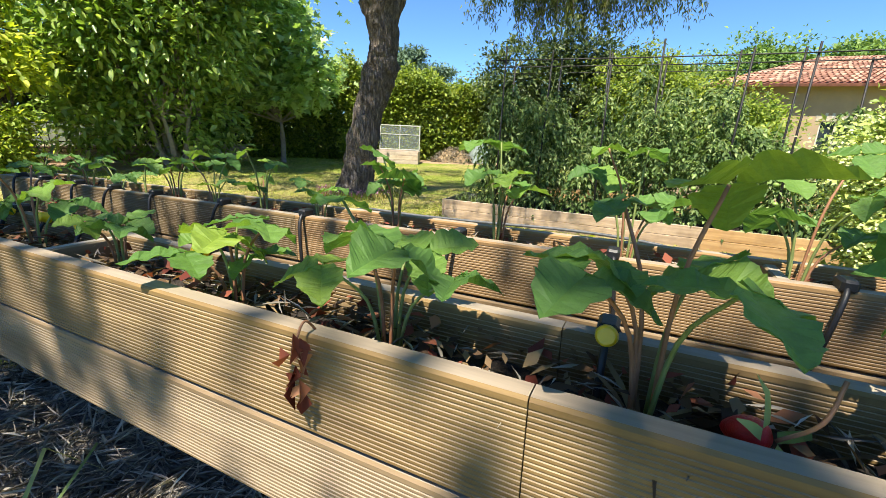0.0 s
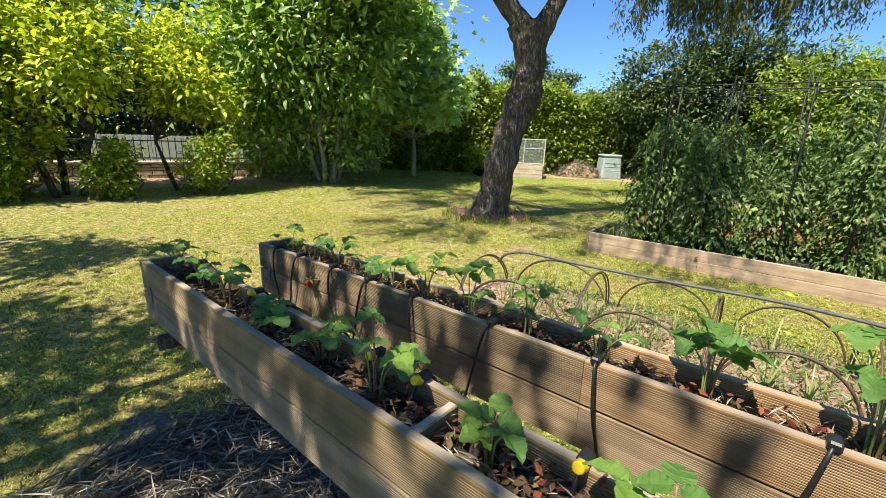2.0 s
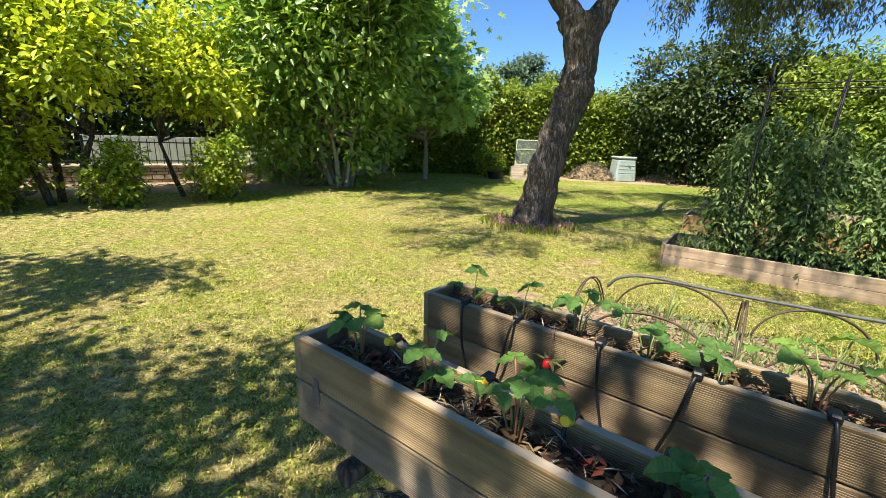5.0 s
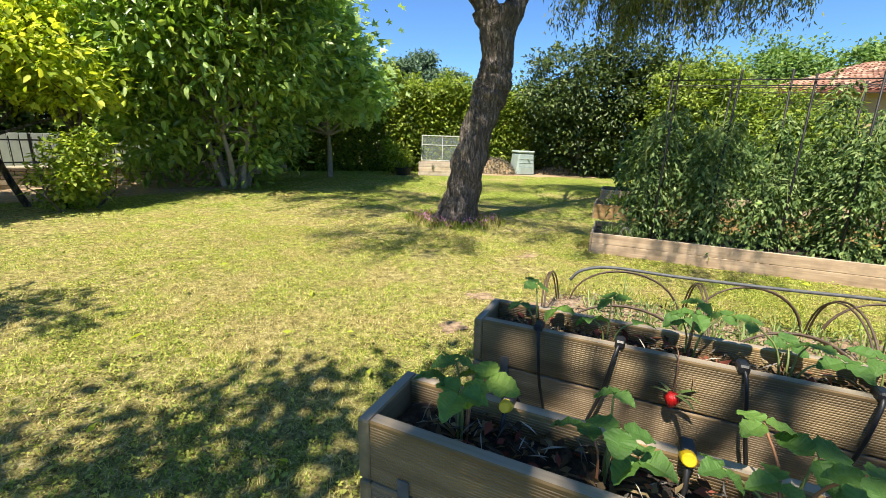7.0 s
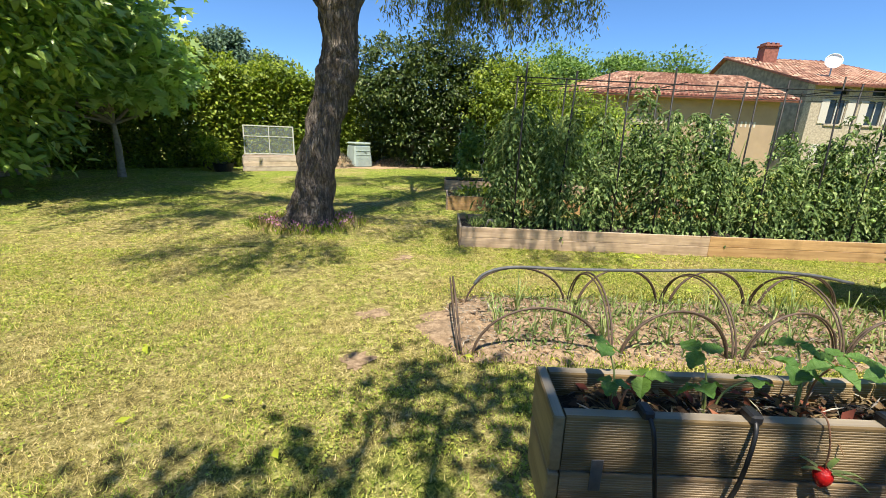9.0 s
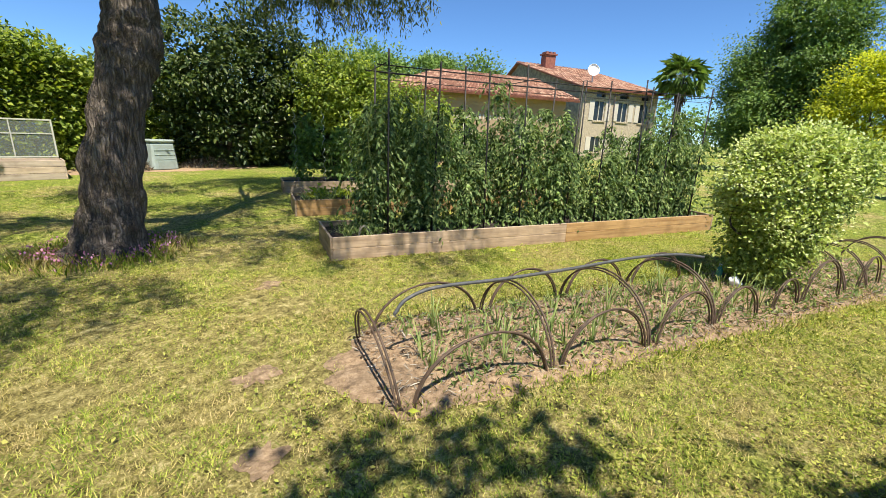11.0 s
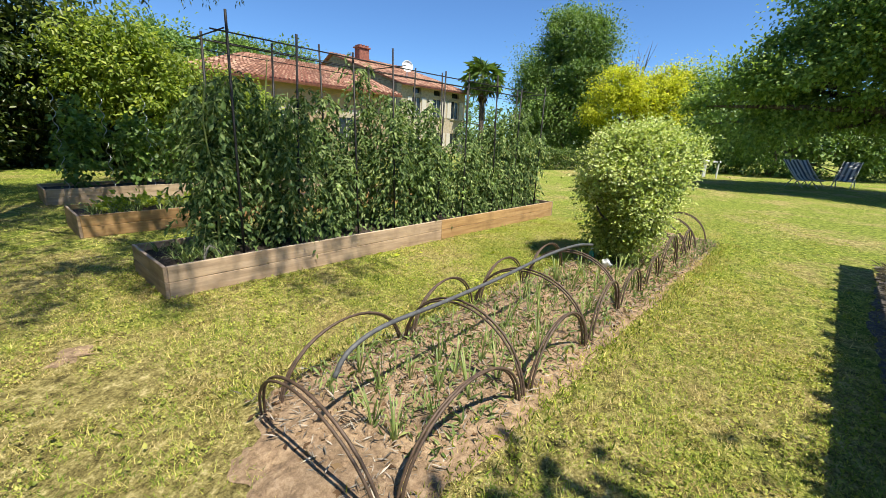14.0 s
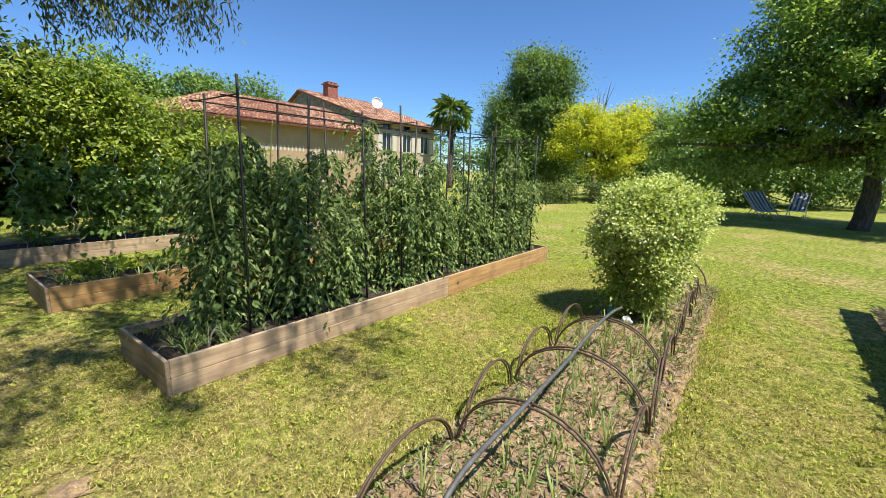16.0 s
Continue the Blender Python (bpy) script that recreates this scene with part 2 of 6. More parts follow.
PINK = leaf_material("pink_petals", [(0.0, (0.50, 0.16, 0.36)), (1.0, (0.80, 0.42, 0.66))], 0.7, 0.3, 0.2)

L_FIG = leaf_material("fig_leaf", [(0.0, (0.18, 0.31, 0.08)), (0.5, (0.36, 0.53, 0.16)), (1.0, (0.60, 0.74, 0.34))], 0.36, 0.45, 0.8)
L_THICKET = leaf_material("thicket_leaf", [(0.0, (0.13, 0.225, 0.04)), (0.5, (0.25, 0.395, 0.075)), (1.0, (0.50, 0.61, 0.18))], 0.36, 0.45, 0.8)
L_CLOVER = leaf_material("clover_leaf", [(0.0, (0.16, 0.20, 0.035)), (0.5, (0.34, 0.39, 0.07)), (1.0, (0.58, 0.56, 0.16))], 0.6, 0.35, 0.3)
L_LAUREL = leaf_material("laurel_leaf", [(0.0, (0.045, 0.085, 0.021)), (0.5, (0.092, 0.162, 0.034)), (1.0, (0.205, 0.275, 0.060))], 0.4, 0.25, 0.5)
# Leaf green set darker, with the shrubs' and hedges' shade in the colour.
L_DARK = leaf_material("shaded_evergreen_leaf", [(0.0, (0.026, 0.05, 0.012)), (0.5, (0.055, 0.095, 0.02)), (1.0, (0.15, 0.19, 0.045))], 0.45, 0.25, 0.5)
L_HEDGE = leaf_material("hedge_leaf", [(0.0, (0.08, 0.13, 0.018)), (0.5, (0.20, 0.285, 0.035)), (1.0, (0.40, 0.46, 0.08))], 0.48, 0.4)
L_YELLOW = leaf_material("golden_leaf", [(0.0, (0.20, 0.29, 0.03)), (0.5, (0.45, 0.54, 0.05)), (1.0, (0.76, 0.75, 0.12))], 0.55, 0.5)
L_LIME = leaf_material("lime_leaf", [(0.0, (0.13, 0.20, 0.024)), (0.6, (0.32, 0.42, 0.05)), (1.0, (0.60, 0.63, 0.10))], 0.55, 0.48)
L_OAK = leaf_material("oak_leaf", [(0.0, (0.066, 0.128, 0.027)), (0.5, (0.130, 0.230, 0.051)), (1.0, (0.260, 0.372, 0.099))], 0.5, 0.3)
L_GOLD = leaf_material("gold_leaf", [(0.0, (0.25, 0.31, 0.024)), (0.5, (0.50, 0.545, 0.038)), (1.0, (0.77, 0.74, 0.08))], 0.55, 0.5)
L_MAPLE = leaf_material("maple_leaf", [(0.0, (0.12, 0.20, 0.055)), (0.5, (0.22, 0.34, 0.09)), (1.0, (0.42, 0.53, 0.18))], 0.5, 0.45, 0.35)
L_RED = leaf_material("withered_red_leaf", [(0.0, (0.10, 0.022, 0.018)), (0.6, (0.26, 0.07, 0.045)), (1.0, (0.45, 0.22, 0.12))], 0.7, 0.25, 0.2)
L_PEPPER = leaf_material("feathery_leaf", [(0.0, (0.061, 0.088, 0.025)), (0.6, (0.135, 0.169, 0.045)), (1.0, (0.257, 0.275, 0.084))], 0.55, 0.35)
L_TOMATO = leaf_material("tomato_leaf", [(0.0, (0.045, 0.085, 0.024)), (0.5, (0.115, 0.19, 0.055)), (0.8, (0.22, 0.31, 0.10)), (1.0, (0.38, 0.46, 0.20))], 0.6, 0.3, 0.3)
L_ELDER = leaf_material("bush_leaf", [(0.0, (0.13, 0.20, 0.045)), (0.5, (0.34, 0.43, 0.10)), (1.0, (0.58, 0.65, 0.22))], 0.5, 0.35)
L_FLOWER = leaf_material("cream_blossom", [(0.0, (0.48, 0.58, 0.20)), (0.6, (0.68, 0.74, 0.36)), (1.0, (0.86, 0.87, 0.62))], 0.7, 0.35, 0.2)
L_STRAW = leaf_material("strawberry_leaf", [(0.0, (0.085, 0.185, 0.042)), (0.6, (0.14, 0.27, 0.062)), (0.93, (0.20, 0.33, 0.06)), (1.0, (0.27, 0.37, 0.055))], 0.5, 0.38, 0.4, "object")
L_GRASS = leaf_material("grass_blade", [(0.0, (0.08, 0.15, 0.02)), (0.3, (0.24, 0.34, 0.045)), (0.65, (0.42, 0.50, 0.085)), (0.85, (0.62, 0.60, 0.17)), (1.0, (0.84, 0.72, 0.34))], 0.7, 0.4, 0.2, dry=[(0.0, (0.24, 0.20, 0.07)), (0.5, (0.48, 0.385, 0.17)), (1.0, (0.78, 0.64, 0.40))])
L_ALLIUM = leaf_material("leek_leaf", [(0.0, (0.10, 0.16, 0.045)), (0.6, (0.22, 0.31, 0.10)), (1.0, (0.38, 0.44, 0.17))], 0.5, 0.3)
L_CEDAR = leaf_material("cedar_needles", [(0.0, (0.07, 0.12, 0.085)), (1.0, (0.17, 0.25, 0.16))], 0.7, 0.15, 0.2)
L_DRY = leaf_material("dead_leaf", [(0.0, (0.05, 0.03, 0.02)), (0.6, (0.15, 0.09, 0.05)), (1.0, (0.30, 0.22, 0.12))], 0.8, 0.15, 0.2)
STALK = plain("green_stalk", (0.20, 0.24, 0.07), 0.6, 0, 0.3)
REDSTALK = plain("reddish_stalk", (0.30, 0.14, 0.07), 0.6, 0, 0.4)

# ---- builders ----
rng = np.random.default_rng(7)


def raw_mesh(name, verts, faces, mat, smooth=False):
    me = bpy.data.meshes.new(name)
    me.from_pydata(verts, [], faces)
    me.materials.append(mat)
    if smooth:
        me.polygons.foreach_set("use_smooth", np.ones(len(me.polygons), dtype=bool))
    return me


def fast_mesh(name, verts, tris, mat):
    """A large triangle mesh from arrays."""
    me = bpy.data.meshes.new(name)
    n, k = len(verts), len(tris)
    me.vertices.add(n)
    me.vertices.foreach_set("co", np.ascontiguousarray(verts, dtype=np.float32).ravel())
    me.loops.add(3 * k)
    me.loops.foreach_set("vertex_index", np.ascontiguousarray(tris, dtype=np.int32).ravel())
    me.polygons.add(k)
    me.polygons.foreach_set("loop_start", np.arange(0, 3 * k, 3, dtype=np.int32))
    me.materials.append(mat)
    me.update(calc_edges=True)
    return me


def child(name, me, parent=None, m=None, label="", kind=""):
    ob = new(name, me)
    if parent:
        ob.parent = parent
    if m is not None:
        ob.matrix_basis = m
    return tagged(ob, label, "", "", kind)


def part(name, bm, mat, parent=None, label="", smooth=False):
    me = bpy.data.meshes.new(name)
    bm.to_mesh(me)
    bm.free()
    me.materials.append(mat)
    if smooth:
        me.polygons.foreach_set("use_smooth", np.ones(len(me.polygons), dtype=bool))
    return child(name, me, parent, None, label)


def thing(name, m, label, category, group="", kind=""):
    ob = new(name)
    ob.empty_display_size = 0.1
    ob.matrix_basis = m
    return tagged(ob, label, category, group, kind)


def box_bm(x0, x1, y0, y1, z0, z1, bevel=0.004, bm=None):
    bm2 = bmesh.new()
    bmesh.ops.create_cube(bm2, size=1)
    for v in bm2.verts:
        v.co = ((x0 + x1) / 2 + v.co.x * (x1 - x0), (y0 + y1) / 2 + v.co.y * (y1 - y0), (z0 + z1) / 2 + v.co.z * (z1 - z0))
    if bevel:
        bmesh.ops.bevel(bm2, geom=list(bm2.edges), offset=bevel, segments=1, affect="EDGES")
    if bm is None:
        return bm2
    me = bpy.data.meshes.new("tmp")
    bm2.to_mesh(me)
    bm2.free()
    bm.from_mesh(me)
    bpy.data.meshes.remove(me)
    return bm


def tube_arrays(points, radii, sides=8, wobble=0.0):
    pts = np.array([tuple(p) for p in points], dtype=float)
    rad = np.broadcast_to(np.array(radii, dtype=float), (len(pts),))
    tang = np.gradient(pts, axis=0)
    tang /= np.linalg.norm(tang, axis=1)[:, None] + 1e-9
    ref = min((np.array(q) for q in ((0.31, 0.17, 0.93), (0.9, 0.3, 0.2), (0.1, 0.95, -0.25))), key=lambda q: np.abs(tang @ q).max())
    verts, faces = [], []
    for i, (p, t) in enumerate(zip(pts, tang)):
        a = np.cross(t, ref)
        a /= np.linalg.norm(a)
        b = np.cross(t, a)
        for k in range(sides):
            ang = 2 * math.pi * k / sides
            w = 1 + wobble * (noise.noise(Vector((math.cos(ang) * 1.7, math.sin(ang) * 1.7, i * 0.35))))
            verts.append(tuple(p + (a * math.cos(ang) + b * math.sin(ang)) * rad[i] * w))
    for i in range(len(pts) - 1):
        for k in range(sides):
            k2 = (k + 1) % sides
            faces.append((i * sides + k, i * sides + k2, (i + 1) * sides + k2, (i + 1) * sides + k))
    faces.append(tuple(range(sides))[::-1])
    faces.append(tuple((len(pts) - 1) * sides + k for k in range(sides)))
    return verts, faces


def tubes_mesh(name, runs, mat, sides=8, wobble=0.0):
    """Several tubes in one mesh; runs: (points, radii)."""
    V, F = [], []
    for pts, rad in runs:
        v, f = tube_arrays(pts, rad, sides, wobble)
        F += [tuple(i + len(V) for i in q) for q in f]
        V += v
    return raw_mesh(name, V, F, mat, True)


def curve_points(ctrl, n=12):
    """A smooth run through the control points."""
    c = np.array([tuple(p) for p in ctrl], dtype=float)
    c = np.vstack([2 * c[0] - c[1], c, 2 * c[-1] - c[-2]])
    out = []
    for i in range(1, len(c) - 2):
        for u in np.linspace(0, 1, n, endpoint=False):
            p0, p1, p2, p3 = c[i - 1:i + 3]
            out.append(0.5 * (2 * p1 + (p2 - p0) * u + (2 * p0 - 5 * p1 + 4 * p2 - p3) * u ** 2 + (3 * p1 - p0 - 3 * p2 + p3) * u ** 3))
    out.append(c[-2])
    return np.array(out)


def unit(v):
    return v / (np.linalg.norm(v, axis=-1, keepdims=True) + 1e-9)


LEAF_SHAPES = {  # outline points (along, across, fold) and triangles
    "diamond": (((0, 0, 0), (0.45, 0.5, 0.4), (1, 0, -0.3), (0.45, -0.5, 0.4)), ((0, 1, 2), (0, 2, 3))),
    "oval": (((0, 0, 0), (0.25, 0.42, 0.3), (0.62, 0.45, 0.32), (1, 0, -0.35), (0.62, -0.45, 0.32), (0.25, -0.42, 0.3)), ((0, 1, 2), (0, 2, 3), (0, 3, 4), (0, 4, 5))),
    "lobed": (((0, 0, 0), (0.05, 0.55, 0.25), (0.36, 0.20, 0.0), (0.66, 0.62, 0.25), (0.60, 0.16, 0.0), (1.0, 0, -0.45), (0.60, -0.16, 0.0), (0.66, -0.62, 0.25), (0.36, -0.20, 0.0), (0.05, -0.55, 0.25)),
              ((0, 1, 2), (2, 3, 4), (0, 2, 4), (0, 4, 5), (0, 5, 6), (0, 6, 8), (6, 7, 8), (0, 8, 9))),
}


def leaves(name, pos, out, length, width, mat, droop=0.3, spread=0.8, fold=0.25, jitter=0.35, face=0.0, shape="diamond"):
    """Folded leaves at pos, pointing roughly along out; face: how far their upper sides turn outwards."""
    n = len(pos)
    outline, faces = (np.array(q) for q in LEAF_SHAPES[shape])
    d = unit(out + rng.normal(0, spread, (n, 3)) - np.array((0, 0, droop)))
    light = np.array(sun_dir) * (1.1 if face else 0.0)          # leaves of shrubs and trees turn to the light
    up = unit(rng.normal(0, 0.55, (n, 3)) + np.array((0, 0, 0.5 if face else 1.0)) + light + unit(out) * face * 0.5)
    side = unit(np.cross(d, up))
    nor = unit(np.cross(side, d))
    ln = length * (1 + rng.uniform(-jitter, jitter, (n, 1)))
    wd = width * (ln / length)
    v = np.empty((n, len(outline), 3))
    for k, (along, across, lift) in enumerate(outline):
        v[:, k] = pos + d * ln * along + side * wd * across + nor * ln * fold * lift
    tris = ((np.arange(n) * len(outline))[:, None, None] + faces[None]).reshape(-1, 3)
    return fast_mesh(name, v.reshape(-1, 3), tris, mat)


def crown_points(lobes, clumps, per, sigma, shell=0.55, flat=0.7):
    """Leaf places in clumps near the skin of ellipsoid lobes (x, y, z, rx, ry, rz)."""
    lobes = np.array(lobes, dtype=float)
    size = lobes[:, 3] * lobes[:, 4] + lobes[:, 3] * lobes[:, 5] + lobes[:, 4] * lobes[:, 5]
    which = rng.choice(len(lobes), clumps, p=size / size.sum())
    d = unit(rng.normal(0, 1, (clumps, 3)))
    r = shell + (1 - shell) * rng.random((clumps, 1)) ** 0.6
    r *= 1 + 0.14 * rng.normal(0, 1, (clumps, 1))
    c = lobes[which, :3] + d * r * lobes[which, 3:]
    s = sigma * rng.uniform(0.5, 1.5, (clumps, 1, 1))
    p = c[:, None, :] + rng.normal(0, 1, (clumps, per, 3)) * s * np.array((1, 1, flat))
    o = np.repeat(d[:, None, :], per, axis=1) * 0.6 + unit(p - c[:, None, :]) * 0.6
    p, o = p.reshape(-1, 3), o.reshape(-1, 3)
    ok = p[:, 2] > 0.03
    return p[ok], o[ok], c


def limbs(base, tips, r0, count=14, bend=0.35):
    """Tapered limbs from base out to some of the tips."""
    runs = []
    base = np.array(base, dtype=float)
    for t in tips[:count]:
        mid = base * 0.5 + t * 0.5 + rng.normal(0, bend, 3) * np.array((1, 1, 0.4)) * 0.5
        pts = curve_points([base, mid, t], 6)
        runs.append((pts, np.linspace(r0, r0 * 0.15, len(pts))))
    return runs


def broad_tree(name, x, y, trunk_h, trunk_r, lobes, clumps, per, sigma, length, width, mat, label, category="tree", bark=None, stems=1, limb_count=16, shell=0.5, droop=0.3, group="", z0=-0.05, spread=0.8, flat=0.7, face=0.8, shape="diamond", core=0):
    t = thing(name, pose(x, y, 0), label, category, group)
    p, o, c = crown_points(lobes, clumps, per, sigma, shell, flat)
    runs = []
    for k in range(stems):
        ang = 2 * math.pi * k / max(stems, 1) + 0.6
        off = 0 if stems == 1 else 0.22
        b = np.array((off * math.cos(ang), off * math.sin(ang), z0))
        top = np.array((off * 2.5 * math.cos(ang), off * 2.5 * math.sin(ang), trunk_h))
        pts = curve_points([b, (b + top) / 2 + rng.normal(0, 0.06, 3), top], 6)
        runs.append((pts, np.linspace(trunk_r * 1.25, trunk_r * 0.7, len(pts))))
        runs += limbs(top, c[k::stems], trunk_r * 0.55, max(3, limb_count // stems))
    child("trunk", tubes_mesh("trunk", runs, bark or BARK, 9, 0.25), t, kind="" if stems == 1 else "stuff")
    child("crown", leaves("crown", p, o, length, width, mat, droop, spread, face=face, shape=shape), t, kind="stuff")
    if core:
        p, o, c = crown_points([(*q[:3], q[3] * 0.62, q[4] * 0.62, q[5] * 0.62) for q in lobes], core, 10, sigma, 0.2)
        child("inner_foliage", leaves("inner_foliage", p, o, length * 2.0, width * 2.0, mat, droop, 0.8, face=0.8), t, kind="stuff")
    return t

# ---- large structure ----
GRID = -25.4                       # the garden's rows, degrees from the x axis
ROW = pose(0, 0, 0, 0, 0, GRID)    # local x along the rows, y across them


def on_row(u, v, z=0.0, turn=0.0):
    return ROW @ pose(u, v, z, 0, 0, turn)


bm = bmesh.new()
bmesh.ops.create_grid(bm, x_segments=40, y_segments=40, size=900)
ground = part("ground", bm, LAWN)
tagged(ground, "mown lawn of green and straw-yellow patches", "lawn", "", "structure")


def patch(name, m, w, d, z, mat, label, category, edge=0.12, n=160, ragged=0.05):
    """A flat, ragged-edged sheet of soil lying on the lawn, rising a little to its middle."""
    bm = bmesh.new()
    rings = []
    for k in range(n):
        a = 2 * math.pi * k / n
        c, s = math.cos(a), math.sin(a)
        q = max(abs(c), abs(s)) ** -0.85
        j = 1 + edge * noise.noise(Vector((c * 2.3 + w, s * 2.3 + d, 1.7)))
        x, y = c * q * w / 2 * j, s * q * d / 2 * j
        f = noise.noise(Vector((x * 3.1, y * 3.1, w))) + 0.8 * noise.noise(Vector((x * 9.0, y * 9.0, d)))
        rings.append((x + c * ragged * f, y + s * ragged * f))
    outer = [bm.verts.new((x, y, 0.004)) for x, y in rings]
    inner = [bm.verts.new((x * (1 - 0.3 / w), y * (1 - 0.3 / d), z)) for x, y in rings]
    for k in range(n):
        bm.faces.new((outer[k], outer[(k + 1) % n], inner[(k + 1) % n], inner[k]))
    bm.faces.new(inner)
    ob = part(name, bm, mat)
    ob.matrix_basis = m
    return tagged(ob, label, category, "", "structure")


patch("hoop_bed_soil", on_row(0.42, 3.235, 0, 1.3), 6.65, 1.12, 0.03, DRYSOIL, "bare dry crumbly soil strip in the lawn", "soil", 0.04, 420, 0.085)
patch("mulch_strip", pose(*(0.891 * 0.6 + 0.4548 * 0.55, -0.4548 * 0.6 + 0.891 * 0.55), 0, 0, 0, -27.05), 6.9, 1.5, 0.02, MULCH, "grey straw mulch under the raised planters", "mulch", 0.12, 300)
patch("earth_strip", pose(-10.2, 8.9, 0, 0, 0, 45), 9.5, 2.4, 0.03, DIRT, "bare sunlit earth along the stone wall", "earth", 0.2)
WORN = [(-1.89, 3.77, 0.40, 0.30), (-1.22, 4.15, 0.7, 0.5), (-1.58, 4.40, 0.52, 0.40), (-1.44, 4.78, 0.34, 0.22), (-0.98, 5.2, 0.6, 0.3), (-1.22, 3.60, 0.36, 0.24), (-0.78, 5.87, 0.34, 0.22), (-1.15, 5.5, 0.5, 0.25), (-2.4, 4.9, 0.5, 0.3), (-2.1, 5.6, 0.55, 0.3)]
for k, (x, y, w, d) in enumerate(((-1.6, 4.4, 0.24, 0.15), (-0.85, 5.75, 0.24, 0.14), (-1.16, 4.12, 0.36, 0.24), (-1.89, 3.77, 0.18, 0.12))):
    patch("worn_soil", pose(x, y, 0, 0, 0, 35 * k), w, d, 0.009, DRYSOIL, "bare worn patch of dry soil in the lawn", "soil", 0.3, 90, 0.05)
patch("compost_ground", pose(1.4, 18.3, 0, 0, 0, 5), 6.5, 2.2, 0.03, DIRT, "bare earth around the compost bin", "earth", 0.25)

# ---- raised strawberry planters ----
TURN = -27.05
PA, PN = Vector((0.8906, -0.4548, 0)), Vector((0.4548, 0.8906, 0))
BOX_H, PLANK_H, WIDTH, LONG, TOP = 0.245, 0.12, 0.168, 6.1, 0.893


def along_planter(s, n, z=0.0):
    return PA * s + PN * n + Vector((0, 0, z))


def ribbed_bm(x0, x1, y0, y1, z0, z1, pitch=0.0054, depth=0.0011):
    """A decking board along x whose two broad faces carry fine lengthwise ribs."""
    bm = bmesh.new()
    count = int((z1 - z0 - 0.012) / pitch)
    start = z0 + ((z1 - z0) - count * pitch) / 2
    face = [(0.0, z0 + 0.003), (0.0, start)]
    for k in range(count):
        a = start + k * pitch
        face += [(depth, a + pitch * 0.12), (depth, a + pitch * 0.38), (0.0, a + pitch * 0.5), (0.0, a + pitch)]
    face.append((0.0, z1 - 0.003))
    ring = [(y0 + 0.003, z0)] + [(y0 + q, z) for q, z in face] + [(y0 + 0.003, z1), (y1 - 0.003, z1)] + [(y1 - q, z) for q, z in face[::-1]] + [(y1 - 0.003, z0)]
    ends = [[bm.verts.new((x, y, z)) for y, z in ring] for x in (x0, x1)]
    for k in range(len(ring)):
        j = (k + 1) % len(ring)
        bm.faces.new((ends[0][k], ends[0][j], ends[1][j], ends[1][k]))
    bm.faces.new(ends[0][::-1])
    bm.faces.new(ends[1])
    bmesh.ops.recalc_face_normals(bm, faces=bm.faces)
    return bm


def planter(s, n, joints, dividers, label, warm=False):
    t = thing("raised_planter", Matrix.Translation(along_planter(s, n)) @ pose(0, 0, 0, 0, -0.95, TURN), label, "planter", "raised strawberry planters")
    th = 0.026
    z1 = TOP
    for row in range(2):
        top = z1 - row * (PLANK_H + 0.005)
        xs = [0.0, *joints[row], LONG]
        for k, (a, b) in enumerate(zip(xs, xs[1:])):
            for y0 in (0.0, WIDTH - th):
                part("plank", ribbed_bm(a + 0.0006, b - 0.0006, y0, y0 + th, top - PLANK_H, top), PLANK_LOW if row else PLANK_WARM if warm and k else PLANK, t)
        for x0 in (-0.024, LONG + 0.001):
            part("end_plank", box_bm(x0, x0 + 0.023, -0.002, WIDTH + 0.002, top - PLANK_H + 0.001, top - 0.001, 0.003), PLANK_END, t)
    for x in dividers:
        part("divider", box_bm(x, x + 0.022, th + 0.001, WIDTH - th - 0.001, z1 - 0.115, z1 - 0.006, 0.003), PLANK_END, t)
    bm = bmesh.new()
    bmesh.ops.create_grid(bm, x_segments=240, y_segments=6, size=0.5)
    for v in bm.verts:
        x, y = (v.co.x + 0.5) * (LONG - 0.01) + 0.005, th + 0.001 + (v.co.y + 0.5) * (WIDTH - 2 * th - 0.002)
        v.co = (x, y, z1 - 0.052 + 0.022 * noise.noise(Vector((x * 5, y * 9, n))) + 0.014 * noise.noise(Vector((x * 23, y * 31, n))))
    part("soil", bm, SOIL, t, "dark damp potting soil with dead leaves", True)
    part("bottom_board", box_bm(0.005, LONG - 0.005, th + 0.001, WIDTH - th - 0.001, z1 - BOX_H + 0.002, z1 - BOX_H + 0.02, 0.002), PLANK_END, t)
    for x in (0.055,):
        part("bracket", box_bm(x, x + 0.022, -0.004, -0.001, z1 - 0.16, z1 - 0.09, 0.001), RODGREY, t, "small grey perforated metal bracket")
    return t


planter_a = planter(-2.64, 0.389, ((2.36, 4.2), (1.15, 3.1, 4.9)), (1.50, 3.6), "long raised planter of ribbed boards on legs, with strawberries")
planter_b = planter(-2.61, 0.866, ((1.61, 3.7), (1.61, 3.7)), (2.6, 4.4), "long raised planter of ribbed boards beside its twin, with strawberries", True)



